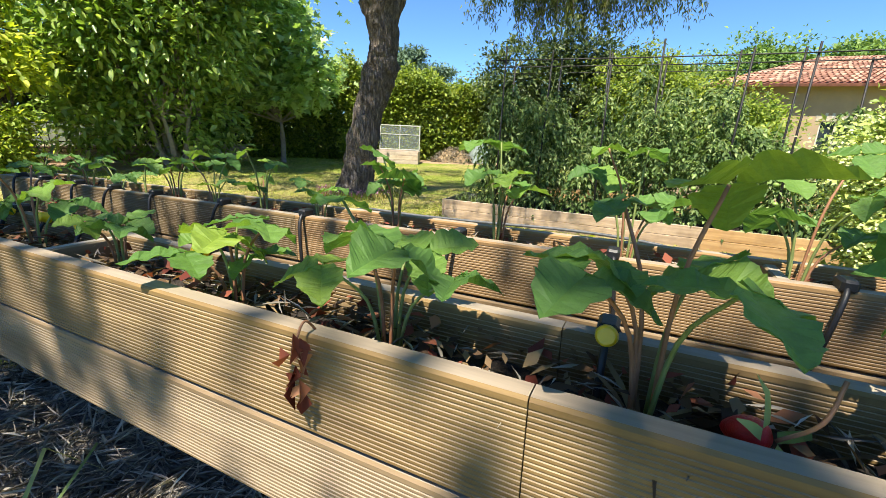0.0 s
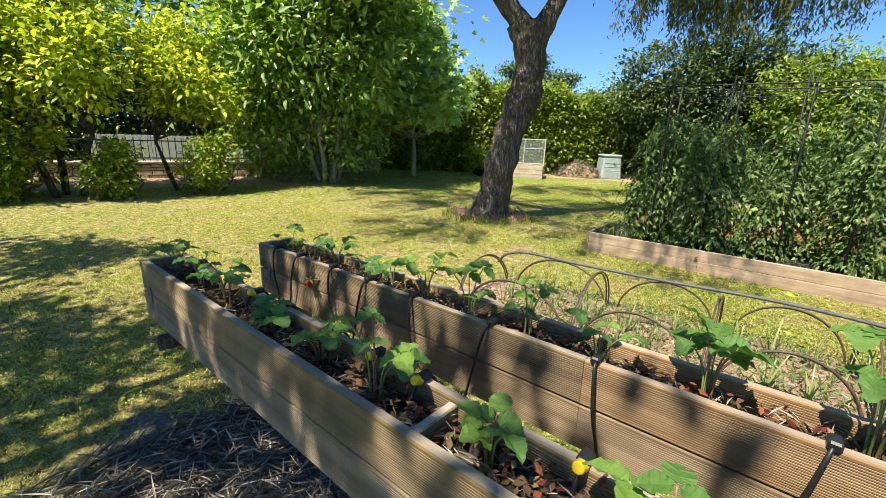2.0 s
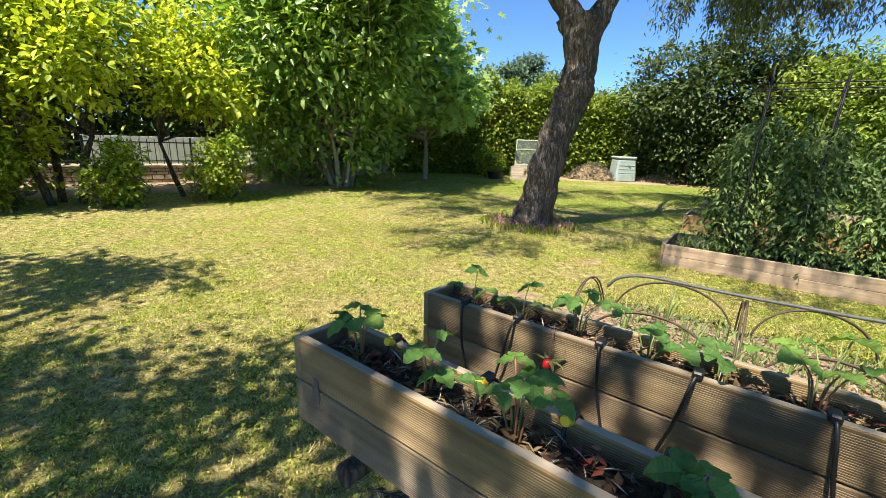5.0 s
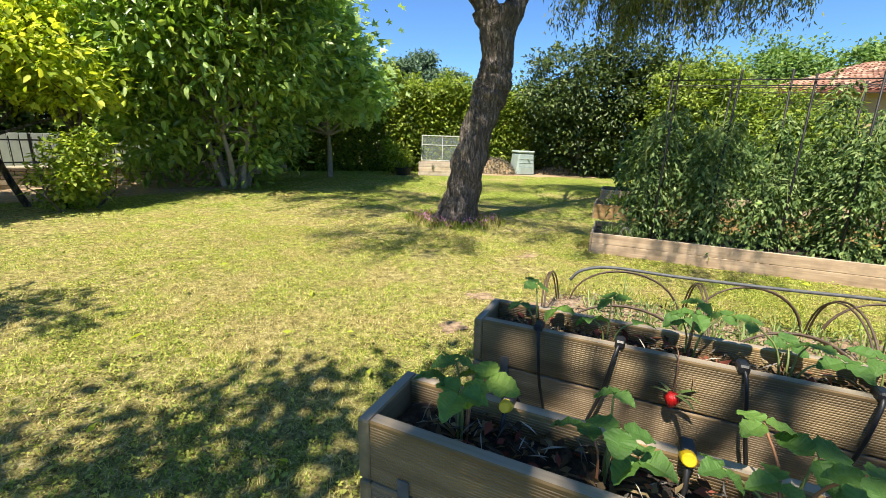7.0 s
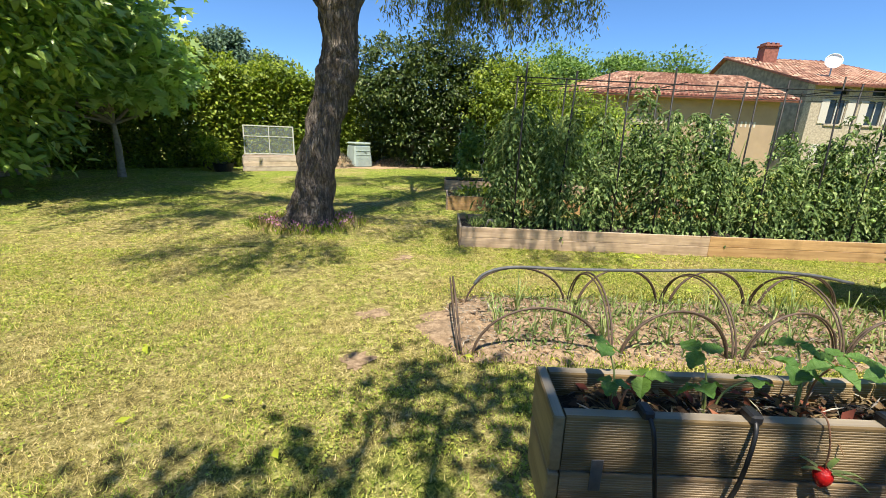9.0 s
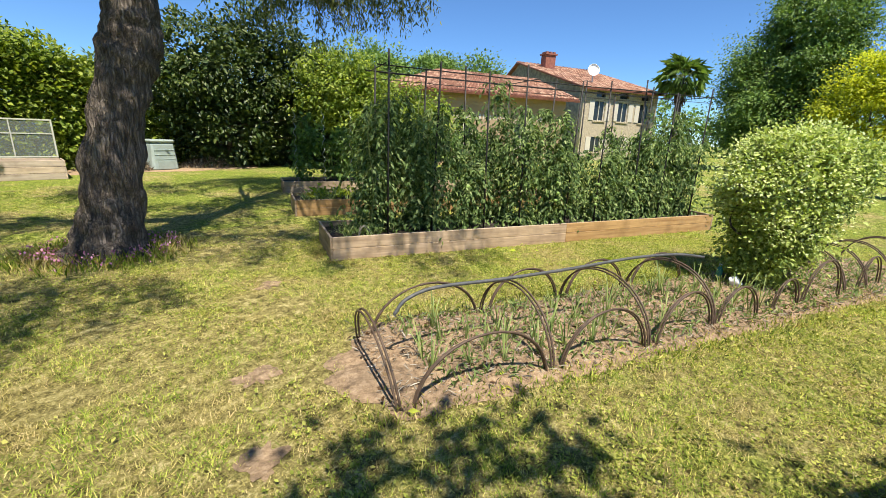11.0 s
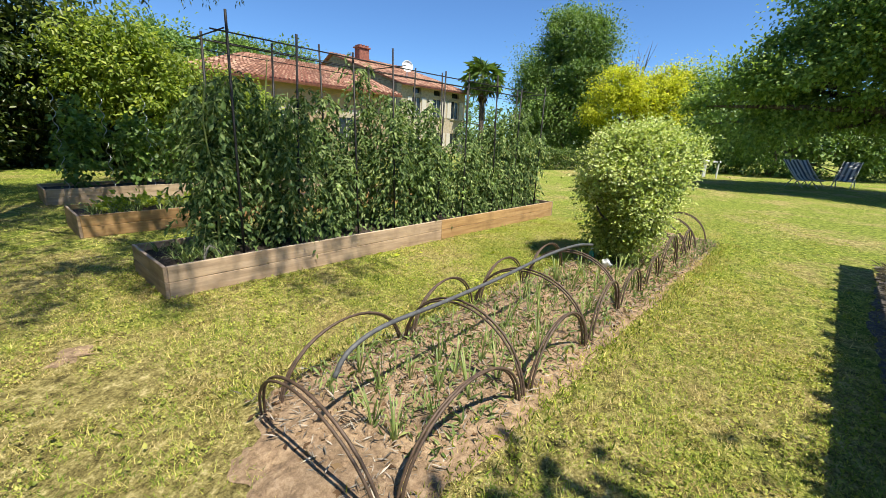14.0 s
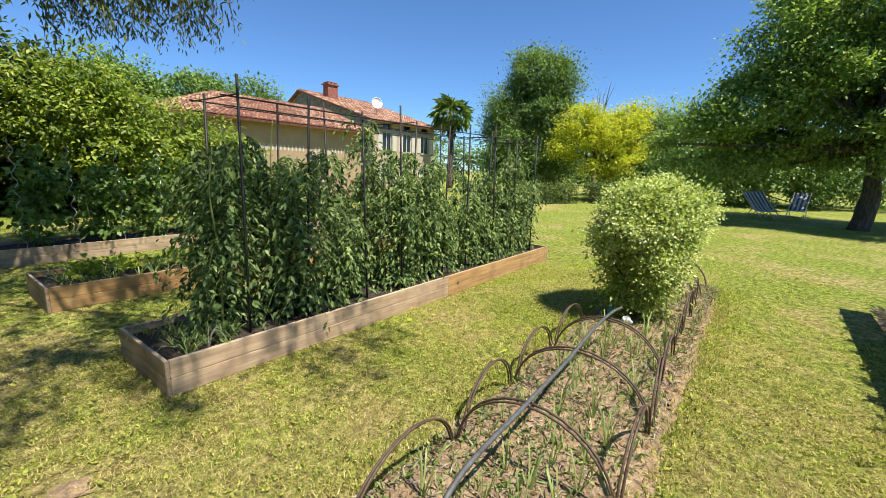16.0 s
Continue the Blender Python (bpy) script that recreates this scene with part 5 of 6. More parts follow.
child("twigs", tubes_mesh("twigs", wisps, TWIG, 4), bush, kind="stuff")

# crumpled white lump for a leafy clump, and teal bottle in front of the bush
bm = bmesh.new()
bmesh.ops.create_icosphere(bm, subdivisions=3, radius=0.05)
for v in bm.verts:
    k = 1 + 0.5 * noise.noise(v.co * 24)
    v.co = Vector((v.co.x * 1.3 * k, v.co.y * k, max(0.0, v.co.z + 0.05) * k))
scrap = part("whitish_clump", bm, WHITE, None, "", True)
scrap.matrix_basis = on_row(0.98, 3.36, 0.025)
tagged(scrap, "crumpled whitish leafy clump by the bush", "plastic sheet")
TEAL = plain("teal_plastic", (0.03, 0.22, 0.19), 0.4, 0, 0.1)
bottle = thing("garden_bottle", on_row(1.02, 3.56, 0.03) @ Matrix.Scale(0.75, 4), "teal plastic bottle standing by the bush", "bottle")
child("body", tubes_mesh("body", [([(0, 0, 0), (0, 0, 0.01), (0, 0, 0.15), (0, 0, 0.19), (0, 0, 0.2)], [0.034, 0.038, 0.038, 0.018, 0.016])], TEAL, 14), bottle)
child("cap", tubes_mesh("cap", [([(0, 0, 0.201), (0, 0, 0.225)], 0.019)], WHITE, 12), bottle)

# ---- tomatoes on steel stakes ----
stake_me = tubes_mesh("stake", [([(0, 0, -0.2), (0, 0, 1.0), (0, 0, 2.17)], 0.011)], STAKE, 6)
frame_t = thing("stake_frame", on_row(BED_U, BED_V), "dark steel stakes joined by thin top rails", "plant support")
for row_y in (0.2, 0.72):
    for k in range(9):
        child("stake", stake_me, frame_t, pose(0.62 + k * 0.645 + 0.05 * math.sin(k * 3.1 + row_y * 9), row_y, 0, 1.2 * math.sin(k * 2.0), 1.5 * math.sin(k * 1.7 + row_y), 0) @ Matrix.Diagonal((1, 1, 1 + 0.035 * math.sin(k * 2.3 + row_y * 5), 1)))
    child("rail", tubes_mesh("rail", [(curve_points([(0.55, row_y, 2.07), (2.8, row_y + 0.01, 2.06), (5.95, row_y, 2.08)], 5), 0.007)], STAKE, 6), frame_t)
    child("rail", tubes_mesh("rail", [(curve_points([(0.58, row_y + 0.02, 1.99), (2.9, row_y + 0.03, 1.985), (5.9, row_y + 0.02, 2.0)], 5), 0.004)], STAKE, 5), frame_t)
for k in (0, 3, 6, 8):
    child("rail", tubes_mesh("rail", [([(0.62 + k * 0.645, 0.1, 2.075), (0.62 + k * 0.645, 0.85, 2.075)], 0.006)], STAKE, 5), frame_t)


def tomato_plant(u, v, high, fruits):
    t = thing("tomato_plant", on_row(BED_U + u, BED_V + v, BED_H - 0.06), "tall leafy tomato plant tied to a stake", "tomato plant", "tomato plants")
    stem = curve_points([(0, 0, -0.02), (0.03, 0.02, high * 0.4), (-0.03, -0.02, high * 0.75), (0.02, 0.0, high)], 6)
    n = int(205 * high)
    f = rng.random(n) ** 0.9
    root = np.column_stack([np.interp(f, np.linspace(0, 1, len(stem)), stem[:, k]) for k in range(3)])
    turn, rise = rng.uniform(0, 2 * math.pi, 6), rng.uniform(0.62, 1.13, 6)
    pick = rng.integers(0, 6, n)
    root += np.column_stack([np.cos(turn[pick]) * f * 0.24, np.sin(turn[pick]) * f * 0.15, root[:, 2] * (rise[pick] - 1)])
    root[:, 2] = np.maximum(root[:, 2], 0.16)
    a = rng.uniform(0, 2 * math.pi, n)
    reach = rng.uniform(0.12, 0.50, n) * np.interp(f, [0, 0.2, 0.7, 1], [0.7, 1.0, 0.85, 0.4])
    d = np.column_stack([np.cos(a), np.where(np.sin(a) < 0, np.sin(a) * 0.62, np.sin(a) * 0.8), rng.uniform(-0.1, 0.5, n)])
    side = unit(np.cross(d, np.array((0, 0, 1.0))))
    P, O, runs = [], [], []
    for w, off in ((0.35, 0.5), (0.35, -0.5), (0.6, 0.6), (0.6, -0.6), (0.82, 0.55), (0.82, -0.55), (1.0, 0.0), (0.95, 0.25), (0.5, 0.2)):
        drop = np.zeros((n, 3))
        drop[:, 2] = -reach * 0.85 * w ** 2
        P.append(root + d * reach[:, None] * w + drop)
        O.append(side * off * 1.6 + d * 0.8 + np.array((0, 0, -0.5 - 0.5 * w)))
    child("foliage", leaves("foliage", np.vstack(P), np.vstack(O), 0.062, 0.027, L_TOMATO, 0.4, 0.55, 0.3, face=0.5), t, kind="stuff")
    runs = [(stem, np.linspace(0.011, 0.005, len(stem)))]
    for k in range(0, n, 6):
        e = root[k] + d[k] * reach[k] - np.array((0, 0, reach[k] * 0.7))
        runs.append((curve_points([root[k], root[k] + d[k] * reach[k] * 0.55, e], 3), np.linspace(0.004, 0.0015, 7)))
    child("stem", tubes_mesh("stem", runs, STALK, 5), t)
    for k in range(fruits):
        bm = bmesh.new()
        bmesh.ops.create_icosphere(bm, subdivisions=2, radius=0.03)
        for w in bm.verts:
            w.co.z *= 0.85 - 0.12 * math.exp(-((w.co.x ** 2 + w.co.y ** 2) / 0.0001))
        bmesh.ops.translate(bm, verts=bm.verts, vec=(rng.uniform(-0.14, 0.14), -0.16 - rng.random() * 0.08, rng.uniform(0.15, 0.75)))
        part("tomato", bm, TOMATO, t, "green unripe tomato", True)
    return t


heights = [1.50, 1.62, 1.58, 1.66, 1.45, 1.28, 1.18, 1.45, 1.52]
for k in range(9):
    tomato_plant(0.50 + k * 0.66 + 0.09 * math.sin(k * 2.7), 0.32 + 0.05 * math.sin(k * 4.1), heights[k] * (0.86 + 0.16 * math.sin(k * 1.9 + 1)), 3 if k in (4, 5, 7) else 1)
    tomato_plant(0.66 + k * 0.64 + 0.09 * math.sin(k * 3.3 + 1), 0.68, heights[k] * (1.04 + 0.10 * math.sin(k * 2.4)), 0)

weeds = [blade_tuft("weed", 9, 0.12, 0.010, 0.12, L_ALLIUM, 70 + k) for k in range(3)]
for k in range(26):
    ob = child("seedling", weeds[k % 3], None, on_row(BED_U + r.uniform(0.08, 0.6), BED_V + r.uniform(0.08, 0.8), BED_H - 0.07) @ pose(0, 0, 0, 0, 0, r.uniform(0, 360)) @ Matrix.Scale(r.uniform(0.5, 1.4), 4))
    tagged(ob, "small green seedling in dark bed soil", "seedling", "seedlings", "stuff")
for k in range(3):
    pts = curve_points([(0, 0, 0), (0.05 + 0.03 * k, -0.02 * k, 0.14), (0.16 + 0.02 * k, -0.05 * k, 0.05)], 5)
    tagged(child("dry_stalk", tubes_mesh("dry_stalk", [(pts, np.linspace(0.006, 0.003, len(pts)))], STRAW, 5), None, on_row(BED_U + 0.3, BED_V + 0.12, BED_H - 0.06, 40 * k)), "pale withered leek stalk bent over the soil", "stalk", "withered stalks")

# seedlings in the second bed, beans on spiral stakes in the third
for k in range(60):
    ob = child("seedling", weeds[k % 3], None, on_row(-2.62 + r.random() * 2.6, 8.2 + r.random() * 0.75, 0.2) @ pose(0, 0, 0, 0, 0, r.uniform(0, 360)) @ Matrix.Scale(r.uniform(0.7, 1.6), 4))
    tagged(ob, "small green seedling in dark bed soil", "seedling", "seedlings", "stuff")
p, o, c = crown_points([(0.5, 0.4, 0.05, 0.5, 0.3, 0.12), (1.6, 0.45, 0.05, 0.6, 0.32, 0.14)], 70, 14, 0.05, 0.3)
low = child("salad_rows", leaves("salad_rows", p, o, 0.07, 0.05, L_LIME, -0.4, 0.6), None, on_row(-2.6, 8.15, 0.22))
tagged(low, "rows of low bright green salad leaves", "salad", "", "stuff")
for k in range(4):
    t = thing("spiral_stake", on_row(-2.45 + k * 0.62, 11.2, 0.0), "galvanised spiral plant stake in the bean bed", "plant support", "spiral stakes")
    pts = [(0.028 * math.cos(j * 0.9), 0.028 * math.sin(j * 0.9), 0.03 + j * 0.034) for j in range(54)]
    child("rod", tubes_mesh("rod", [(pts, 0.006)], GALV, 5), t)
for k in range(7):
    t = thing("bean_plant", on_row(-2.2 + k * 0.75, 11.4, 0.2), "leafy climbing bean plant", "bean plant", "bean plants")
    p, o, c = crown_points([(0, 0, 0.55, 0.34, 0.30, 0.55), (0.1, 0.05, 1.0, 0.25, 0.25, 0.4)], 70, 14, 0.09, 0.3)
    child("foliage", leaves("foliage", p, o, 0.10, 0.075, L_OAK, 0.5, 0.6), t, kind="stuff")
    child("stem", tubes_mesh("stem", limbs((0, 0, -0.02), c, 0.008, 8), STALK, 5), t)

# ---- strawberry plants ----
def leaflet(length, wide, teeth=6):
    """Outline of one toothed leaflet along +x, folded along its midrib."""
    left = []
    for k in range(teeth * 2 + 1):
        w = k / (teeth * 2)
        x = length * (0.06 + 0.94 * w)
        y = wide / 2 * (math.sin(math.pi * min(1, w ** 0.8)) ** 0.7) + (0.0 if k % 2 else -wide * 0.045)
        left.append((x, max(y, 0.0)))
    return left


def strawberry_leaf(name, size, cup, seed):
    r = random.Random(seed)
    V, F = [], []
    for turn, sc in ((0, 1.0), (105, 0.92), (-105, 0.92)):
        out = leaflet(size * sc * r.uniform(0.93, 1.07), size * sc * 0.86)
        c, s = math.cos(radians(turn)), math.sin(radians(turn))
        base = len(V)
        tilt = r.uniform(0.05, 0.3)
        rows = [[], [], []]
        for x, y in out:
            for sgn, row in ((1, 0), (0, 1), (-1, 2)):
                yy = y * sgn
                zz = cup * abs(yy) * 0.8 - tilt * x - 2.2 * x * x * (0.6 + 0.4 * cup) + 0.003 * math.sin(x * 260) * abs(sgn)
                rows[row].append(len(V))
                V.append((x * c - yy * s, x * s + yy * c, zz))
        for k in range(len(out) - 1):
            F.append((rows[1][k], rows[1][k + 1], rows[0][k + 1], rows[0][k]))
            F.append((rows[2][k], rows[2][k + 1], rows[1][k + 1], rows[1][k]))
    return raw_mesh(name, V, F, L_STRAW, False)


LEAF_MESHES = [strawberry_leaf("leaf", 0.066 + 0.006 * (k % 3), 0.25 + 0.12 * (k % 4), 50 + k) for k in range(8)]


def berry_mesh(size):
    bm = bmesh.new()
    bmesh.ops.create_uvsphere(bm, u_segments=14, v_segments=10, radius=size)
    for v in bm.verts:
        w = max(0.0, (v.co.z / size + 1) / 2)
        k = 0.45 + 0.62 * w ** 0.7
        v.co.x, v.co.y, v.co.z = v.co.x * k, v.co.y * k, v.co.z * 1.15
    return bm


def strawberry_plant(m, n_leaves, high, reach, seed, size=0.78):
    r = random.Random(seed)
    t = thing("strawberry_plant", m, "strawberry plant with toothed three-part leaves in the planter", "strawberry plant", "strawberry plants")
    for k in range(n_leaves):
        a = 2 * math.pi * (k + r.uniform(-0.3, 0.3)) / n_leaves
        rr, h = reach * r.uniform(0.3, 1.1), 0.03 + high * r.uniform(0.5, 1.25)
        tip = np.array((math.cos(a) * rr * 1.25, math.sin(a) * rr * 0.85, h))
        pts = curve_points([(math.cos(a) * 0.008, math.sin(a) * 0.008, -0.02), tip * np.array((0.35, 0.35, 0.6)), tip], 4)
        reddish = r.random() < 0.35
        child("stalk", tubes_mesh("stalk", [(pts, np.linspace(0.0026, 0.0017, len(pts)))], REDSTALK if reddish else STALK, 5), t)
        s = size * r.uniform(0.7, 1.12)
        child("leaf", r.choice(LEAF_MESHES), t, Matrix.Translation(tip) @ pose(0, 0, 0, r.uniform(-25, 25), r.uniform(-25, 8), math.degrees(a) + r.uniform(-35, 35)) @ Matrix.Scale(s, 4))
    dead = blade_tuft("withered_foliage", 9, 0.03, 0.007, 0.05, L_DRY, seed)
    child("withered_foliage", dead, t, None, "withered brown foliage at the root", "stuff")
    return t


SOIL_Z = TOP - 0.05
A_PLANTS = [(0.12, 7, .10), (0.35, 6, .09), (0.57, 8, .11), (0.87, 5, .05), (1.11, 5, .06), (1.32, 7, .12), (1.62, 6, .06), (1.90, 8, .09), (2.16, 9, .13), (2.43, 8, .14), (2.66, 8, .11), (2.95, 7, .11), (3.25, 7, .10), (3.6, 7, .1), (4.0, 7, .1), (4.4, 7, .1), (4.8, 7, .1), (5.2, 7, .1), (5.6, 7, .1), (5.9, 6, .1)]
B_PLANTS = [(0.11, 5, .10), (0.29, 5, .07), (0.47, 6, .11), (0.66, 6, .09), (0.82, 5, .09), (0.99, 7, .12), (1.18, 6, .12), (1.39, 6, .10), (1.60, 5, .08), (1.84, 8, .13), (2.10, 7, .14), (2.36, 7, .15), (2.62, 7, .14), (2.88, 8, .14), (3.2, 7, .13), (3.5, 7, .1), (3.9, 7, .1), (4.3, 7, .1), (4.7, 7, .1), (5.1, 7, .1), (5.5, 7, .1), (5.85, 6, .1)]
RISE = math.tan(radians(0.95))
for k, (x, n, h) in enumerate(A_PLANTS):
    strawberry_plant(Matrix.Translation(along_planter(-2.64 + x, 0.389 + 0.088, SOIL_Z + x * RISE)) @ pose(0, 0, 0, 0, 0, TURN), max(4, n - 2), h + (0.015 if 1.9 < x < 3 else 0), 0.045 + 0.2 * h, 200 + k, 0.92 if 1.8 < x < 3.0 else 0.74)
for k, (x, n, h) in enumerate(B_PLANTS):
    strawberry_plant(Matrix.Translation(along_planter(-2.61 + x, 0.866 + 0.088, SOIL_Z + x * RISE)) @ pose(0, 0, 0, 0, 0, TURN), max(3, n - (2 if x < 0.9 else 1)), h + (0.035 if 1.3 < x < 3 else 0), 0.045 + 0.2 * h, 300 + k, 0.9 if x > 1.7 else 0.70)
# litter on the planter soil
for s0, n0 in ((-2.64, 0.389), (-2.61, 0.866)):
    m = Matrix.Translation(along_planter(s0, n0, SOIL_Z)) @ pose(0, 0, 0, 0, -0.95, TURN)
    scatter("leaf_litter", "brown dead leaves and straw on the potting soil", "litter", (0.03, 4.0, 0.03, 0.14), 1400, 0.022, 0.010, L_DRY, 0.008, 0.3, m, 0.02)
    scatter("leaf_litter", "withered reddish strawberry leaves round the plants", "litter", (0.03, 4.0, 0.03, 0.14), 330, 0.028, 0.012, L_RED, 0.008, 0.4, m, 0.03)
    scatter("leaf_litter", "pale straw bits on the potting soil", "litter", (0.03, 4.0, 0.03, 0.14), 800, 0.035, 0.003, STRAW, 0.010, 0.3, m, 0.02)

dead = thing("dead_leaf", Matrix.Translation(along_planter(-2.64 + 2.115, 0.380, 0.937)) @ pose(0, 0, 0, 0, 0, TURN), "curled dead brown strawberry leaf hanging over the board", "leaf")
hang = np.column_stack([0.006 * np.sin(np.arange(14) * 2.1), -0.005 - 0.004 * np.cos(np.arange(14) * 1.3), -0.005 * np.arange(14)])
child("blade", leaves("blade", hang, np.tile((0.15, -0.25, -1.4), (14, 1)), 0.026, 0.014, L_RED, 0.0, 0.5, 0.6), dead)
child("stalk", tubes_mesh("stalk", [(curve_points([(0, 0.03, -0.02), (0, 0.008, 0.006), (0, -0.006, -0.01)], 5), 0.0014)], REDSTALK, 5), dead)
for k, (x, n_, h_) in enumerate(((1.35, 0.20, 0.42), (1.55, 0.12, 0.5), (1.2, 0.05, 0.35))):
    ob = child("grass_tuft", blade_tuft("grass_tuft", 6, h_, 0.011, 0.32, L_ALLIUM, 400 + k), None, Matrix.Translation(along_planter(-2.64 + x, n_, 0.01)))
    tagged(ob, "long green grass stalks growing through the straw mulch", "grass", "grass tufts")

# ripe berries
def berry(m, size, stalk, label):
    t = thing("strawberry", m, label, "strawberry", "ripe strawberries")
    part("fruit", berry_mesh(size), RED, t, "", True)
    child("calyx", blade_tuft("calyx", 7, 0.006, 0.009, size * 1.0, L_ALLIUM, 9), t, pose(0, 0, size * 1.1), kind="stuff")
    pts = curve_points(stalk, 5)
    child("stalk", tubes_mesh("stalk", [(pts, 0.0016)], REDSTALK, 5), t)


berry(Matrix.Translation(along_planter(-2.61 + 0.44, 0.866 - 0.024, 0.812)), 0.017, [(0, 0, 0.018), (0.004, 0.006, 0.07), (0.01, 0.03, 0.11), (0.02, 0.09, 0.085)], "red ripe strawberry hanging over the planter's edge")
berry(Matrix.Translation(along_planter(-2.64 + 2.50, 0.389 + 0.062, 0.918)) @ pose(0, 0, 0, 70, 10, 20), 0.016, [(0, 0, 0.022), (0.0, 0.02, 0.05), (0.01, 0.05, 0.06)], "red ripe strawberry lying on the planter soil")

# ---- drip irrigation ----
def dripper(base, over, dx, label, cap):
    """A black microtube that climbs out of the soil, over the board's edge and down its outer face."""
    t = thing("drip_tube", base, label, "irrigation tube", "drip tubes")
    pts = curve_points([(0.0, 0.05 * over, -0.02), (0.0, 0.03 * over, 0.035), (0.0, 0.0, 0.052), (dx * 0.15, -0.028 * over, 0.03), (dx * 0.5, -0.04 * over, -0.07), (dx, -0.034 * over, -0.17), (dx * 1.2, -0.06 * over, -0.26)], 6)
    child("tube", tubes_mesh("tube", [(pts, 0.0042)], HOSE, 6), t)
    part("clip", box_bm(-0.011, 0.011, -0.018, 0.018, 0.043, 0.062, 0.004), HOSE, t)
    if cap:
        bm = bmesh.new()
        bmesh.ops.create_cone(bm, cap_ends=True, segments=12, radius1=0.0125, radius2=0.0105, depth=0.022)
        bmesh.ops.bevel(bm, geom=[e for e in bm.edges], offset=0.002, segments=1, affect="EDGES")
        bmesh.ops.rotate(bm, verts=bm.verts, matrix=Euler((radians(70 * cap), 0, 0)).to_matrix(), cent=(0, 0, 0))
        bmesh.ops.translate(bm, verts=bm.verts, vec=(0.0, 0.022 * over, 0.052))
        part("cap", bm, YELLOW, t, "yellow dripper cap")


for k, x in enumerate((0.13, 0.32, 0.56, 0.78, 1.01, 1.32, 1.62, 2.04, 2.34, 2.66, 3.0, 3.4)):
    dripper(Matrix.Translation(along_planter(-2.61 + x, 0.866 + 0.013, TOP - 0.045 + x * RISE)) @ pose(0, 0, 0, 0, 0, TURN), 1, -0.05 if k % 2 else 0.04, "black drip tube clipped over the planter board", 0)
for k, x in enumerate((0.18, 0.46, 0.65, 0.82, 1.08, 1.25, 1.40, 1.76, 2.39, 2.8)):
    dripper(Matrix.Translation(along_planter(-2.64 + x, 0.389 + WIDTH - 0.013, TOP - 0.045 + x * RISE)) @ pose(0, 0, 0, 0, 0, TURN), -1, 0.09, "black drip tube with yellow dripper cap", 1)
hose = child("supply_hose", tubes_mesh("supply_hose", [(curve_points([(0.2, 0.30, 0.63), (1.5, 0.31, 0.62), (3.0, 0.30, 0.64), (5.9, 0.31, 0.66)], 8), 0.009)], HOSE, 8), None, Matrix.Translation(along_planter(-2.64, 0.389)) @ pose(0, 0, 0, 0, 0, TURN))
tagged(hose, "black supply hose running between the planters", "hose")
inlet = child("supply_hose", tubes_mesh("supply_hose", [(curve_points([(0.16, 0.36, 0.63), (0.10, 0.38, 0.5), (0.07, 0.36, 0.3), (0.11, 0.38, 0.12), (0.3, 0.42, 0.03), (1.6, 0.5, 0.03)], 7), 0.011)], HOSE, 8), None, Matrix.Translation(along_planter(-2.64, 0.389)) @ pose(0, 0, 0, 0, 0, TURN))
tagged(inlet, "black hose hanging from the planter to the mulch", "hose")

# ---- cold frame, compost bin, hay, loungers ----
cf = thing("cold_frame", pose(-2.38, 16.25, 0, 0, 0, -3), "pale wooden cold frame with its glazed lid propped open", "cold frame")
for z in (0.0, 0.155, 0.31):
    part("board", box_bm(0, 1.6, 0, 0.03, z + 0.002, z + 0.15, 0.005), PALEWOOD, cf)
    part("board", box_bm(0, 1.6, 0.95, 0.98, z + 0.002, z + 0.15, 0.005), PALEWOOD, cf)
    part("board", box_bm(-0.03, -0.001, 0, 0.98, z + 0.002, z + 0.15, 0.005), PALEWOOD, cf)
    part("board", box_bm(1.601, 1.63, 0, 0.98, z + 0.002, z + 0.15, 0.005), PALEWOOD, cf)
part("soil", box_bm(0.002, 1.598, 0.032, 0.948, 0.05, 0.33, 0), SOIL, cf)
lid = thing("lid", pose(0, 1.0, 0.47, -8, 0, 0), "glazed lid leaning open", "")
lid.parent = cf
for a, b, c, d in ((0, 1.6, 0, 0.04), (0, 1.6, 0.92, 0.96), (0, 0.04, 0.04, 0.92), (1.56, 1.6, 0.04, 0.92), (0.785, 0.815, 0.04, 0.92), (0.04, 0.785, 0.58, 0.61), (0.815, 1.56, 0.58, 0.61)):
    part("bar", box_bm(a + 0.001, b - 0.001, 0, 0.04, c + 0.001, d - 0.001, 0.004), FRAMEPAINT, lid)
for a, b in ((0.041, 0.784), (0.816, 1.559)):
    part("pane", box_bm(a, b, 0.015, 0.021, 0.041, 0.919, 0), PANE, lid)

bm = box_bm(-0.40, 0.40, -0.40, 0.40, 0, 0.86, 0.06)
for v in bm.verts:
    k = 1.0 - 0.16 * v.co.z / 0.86
    v.co.x, v.co.y = v.co.x * k, v.co.y * k
cb = thing("compost_bin", pose(1.75, 18.0, 0, 0, 0, 12), "pale grey-green plastic compost bin beside a hay heap", "compost bin")
part("body", bm, BIN, cb)
part("lid", box_bm(-0.36, 0.36, -0.36, 0.36, 0.862, 0.95, 0.035), BIN, cb)
part("hatch", box_bm(-0.24, 0.24, -0.415, -0.402, 0.05, 0.30, 0.004), BIN, cb)
for z in (0.34, 0.48, 0.62):
    part("rib", box_bm(-0.30, 0.30, -0.40 + 0.05 * z, -0.345 + 0.03 * z, z, z + 0.025, 0.004), BIN, cb)


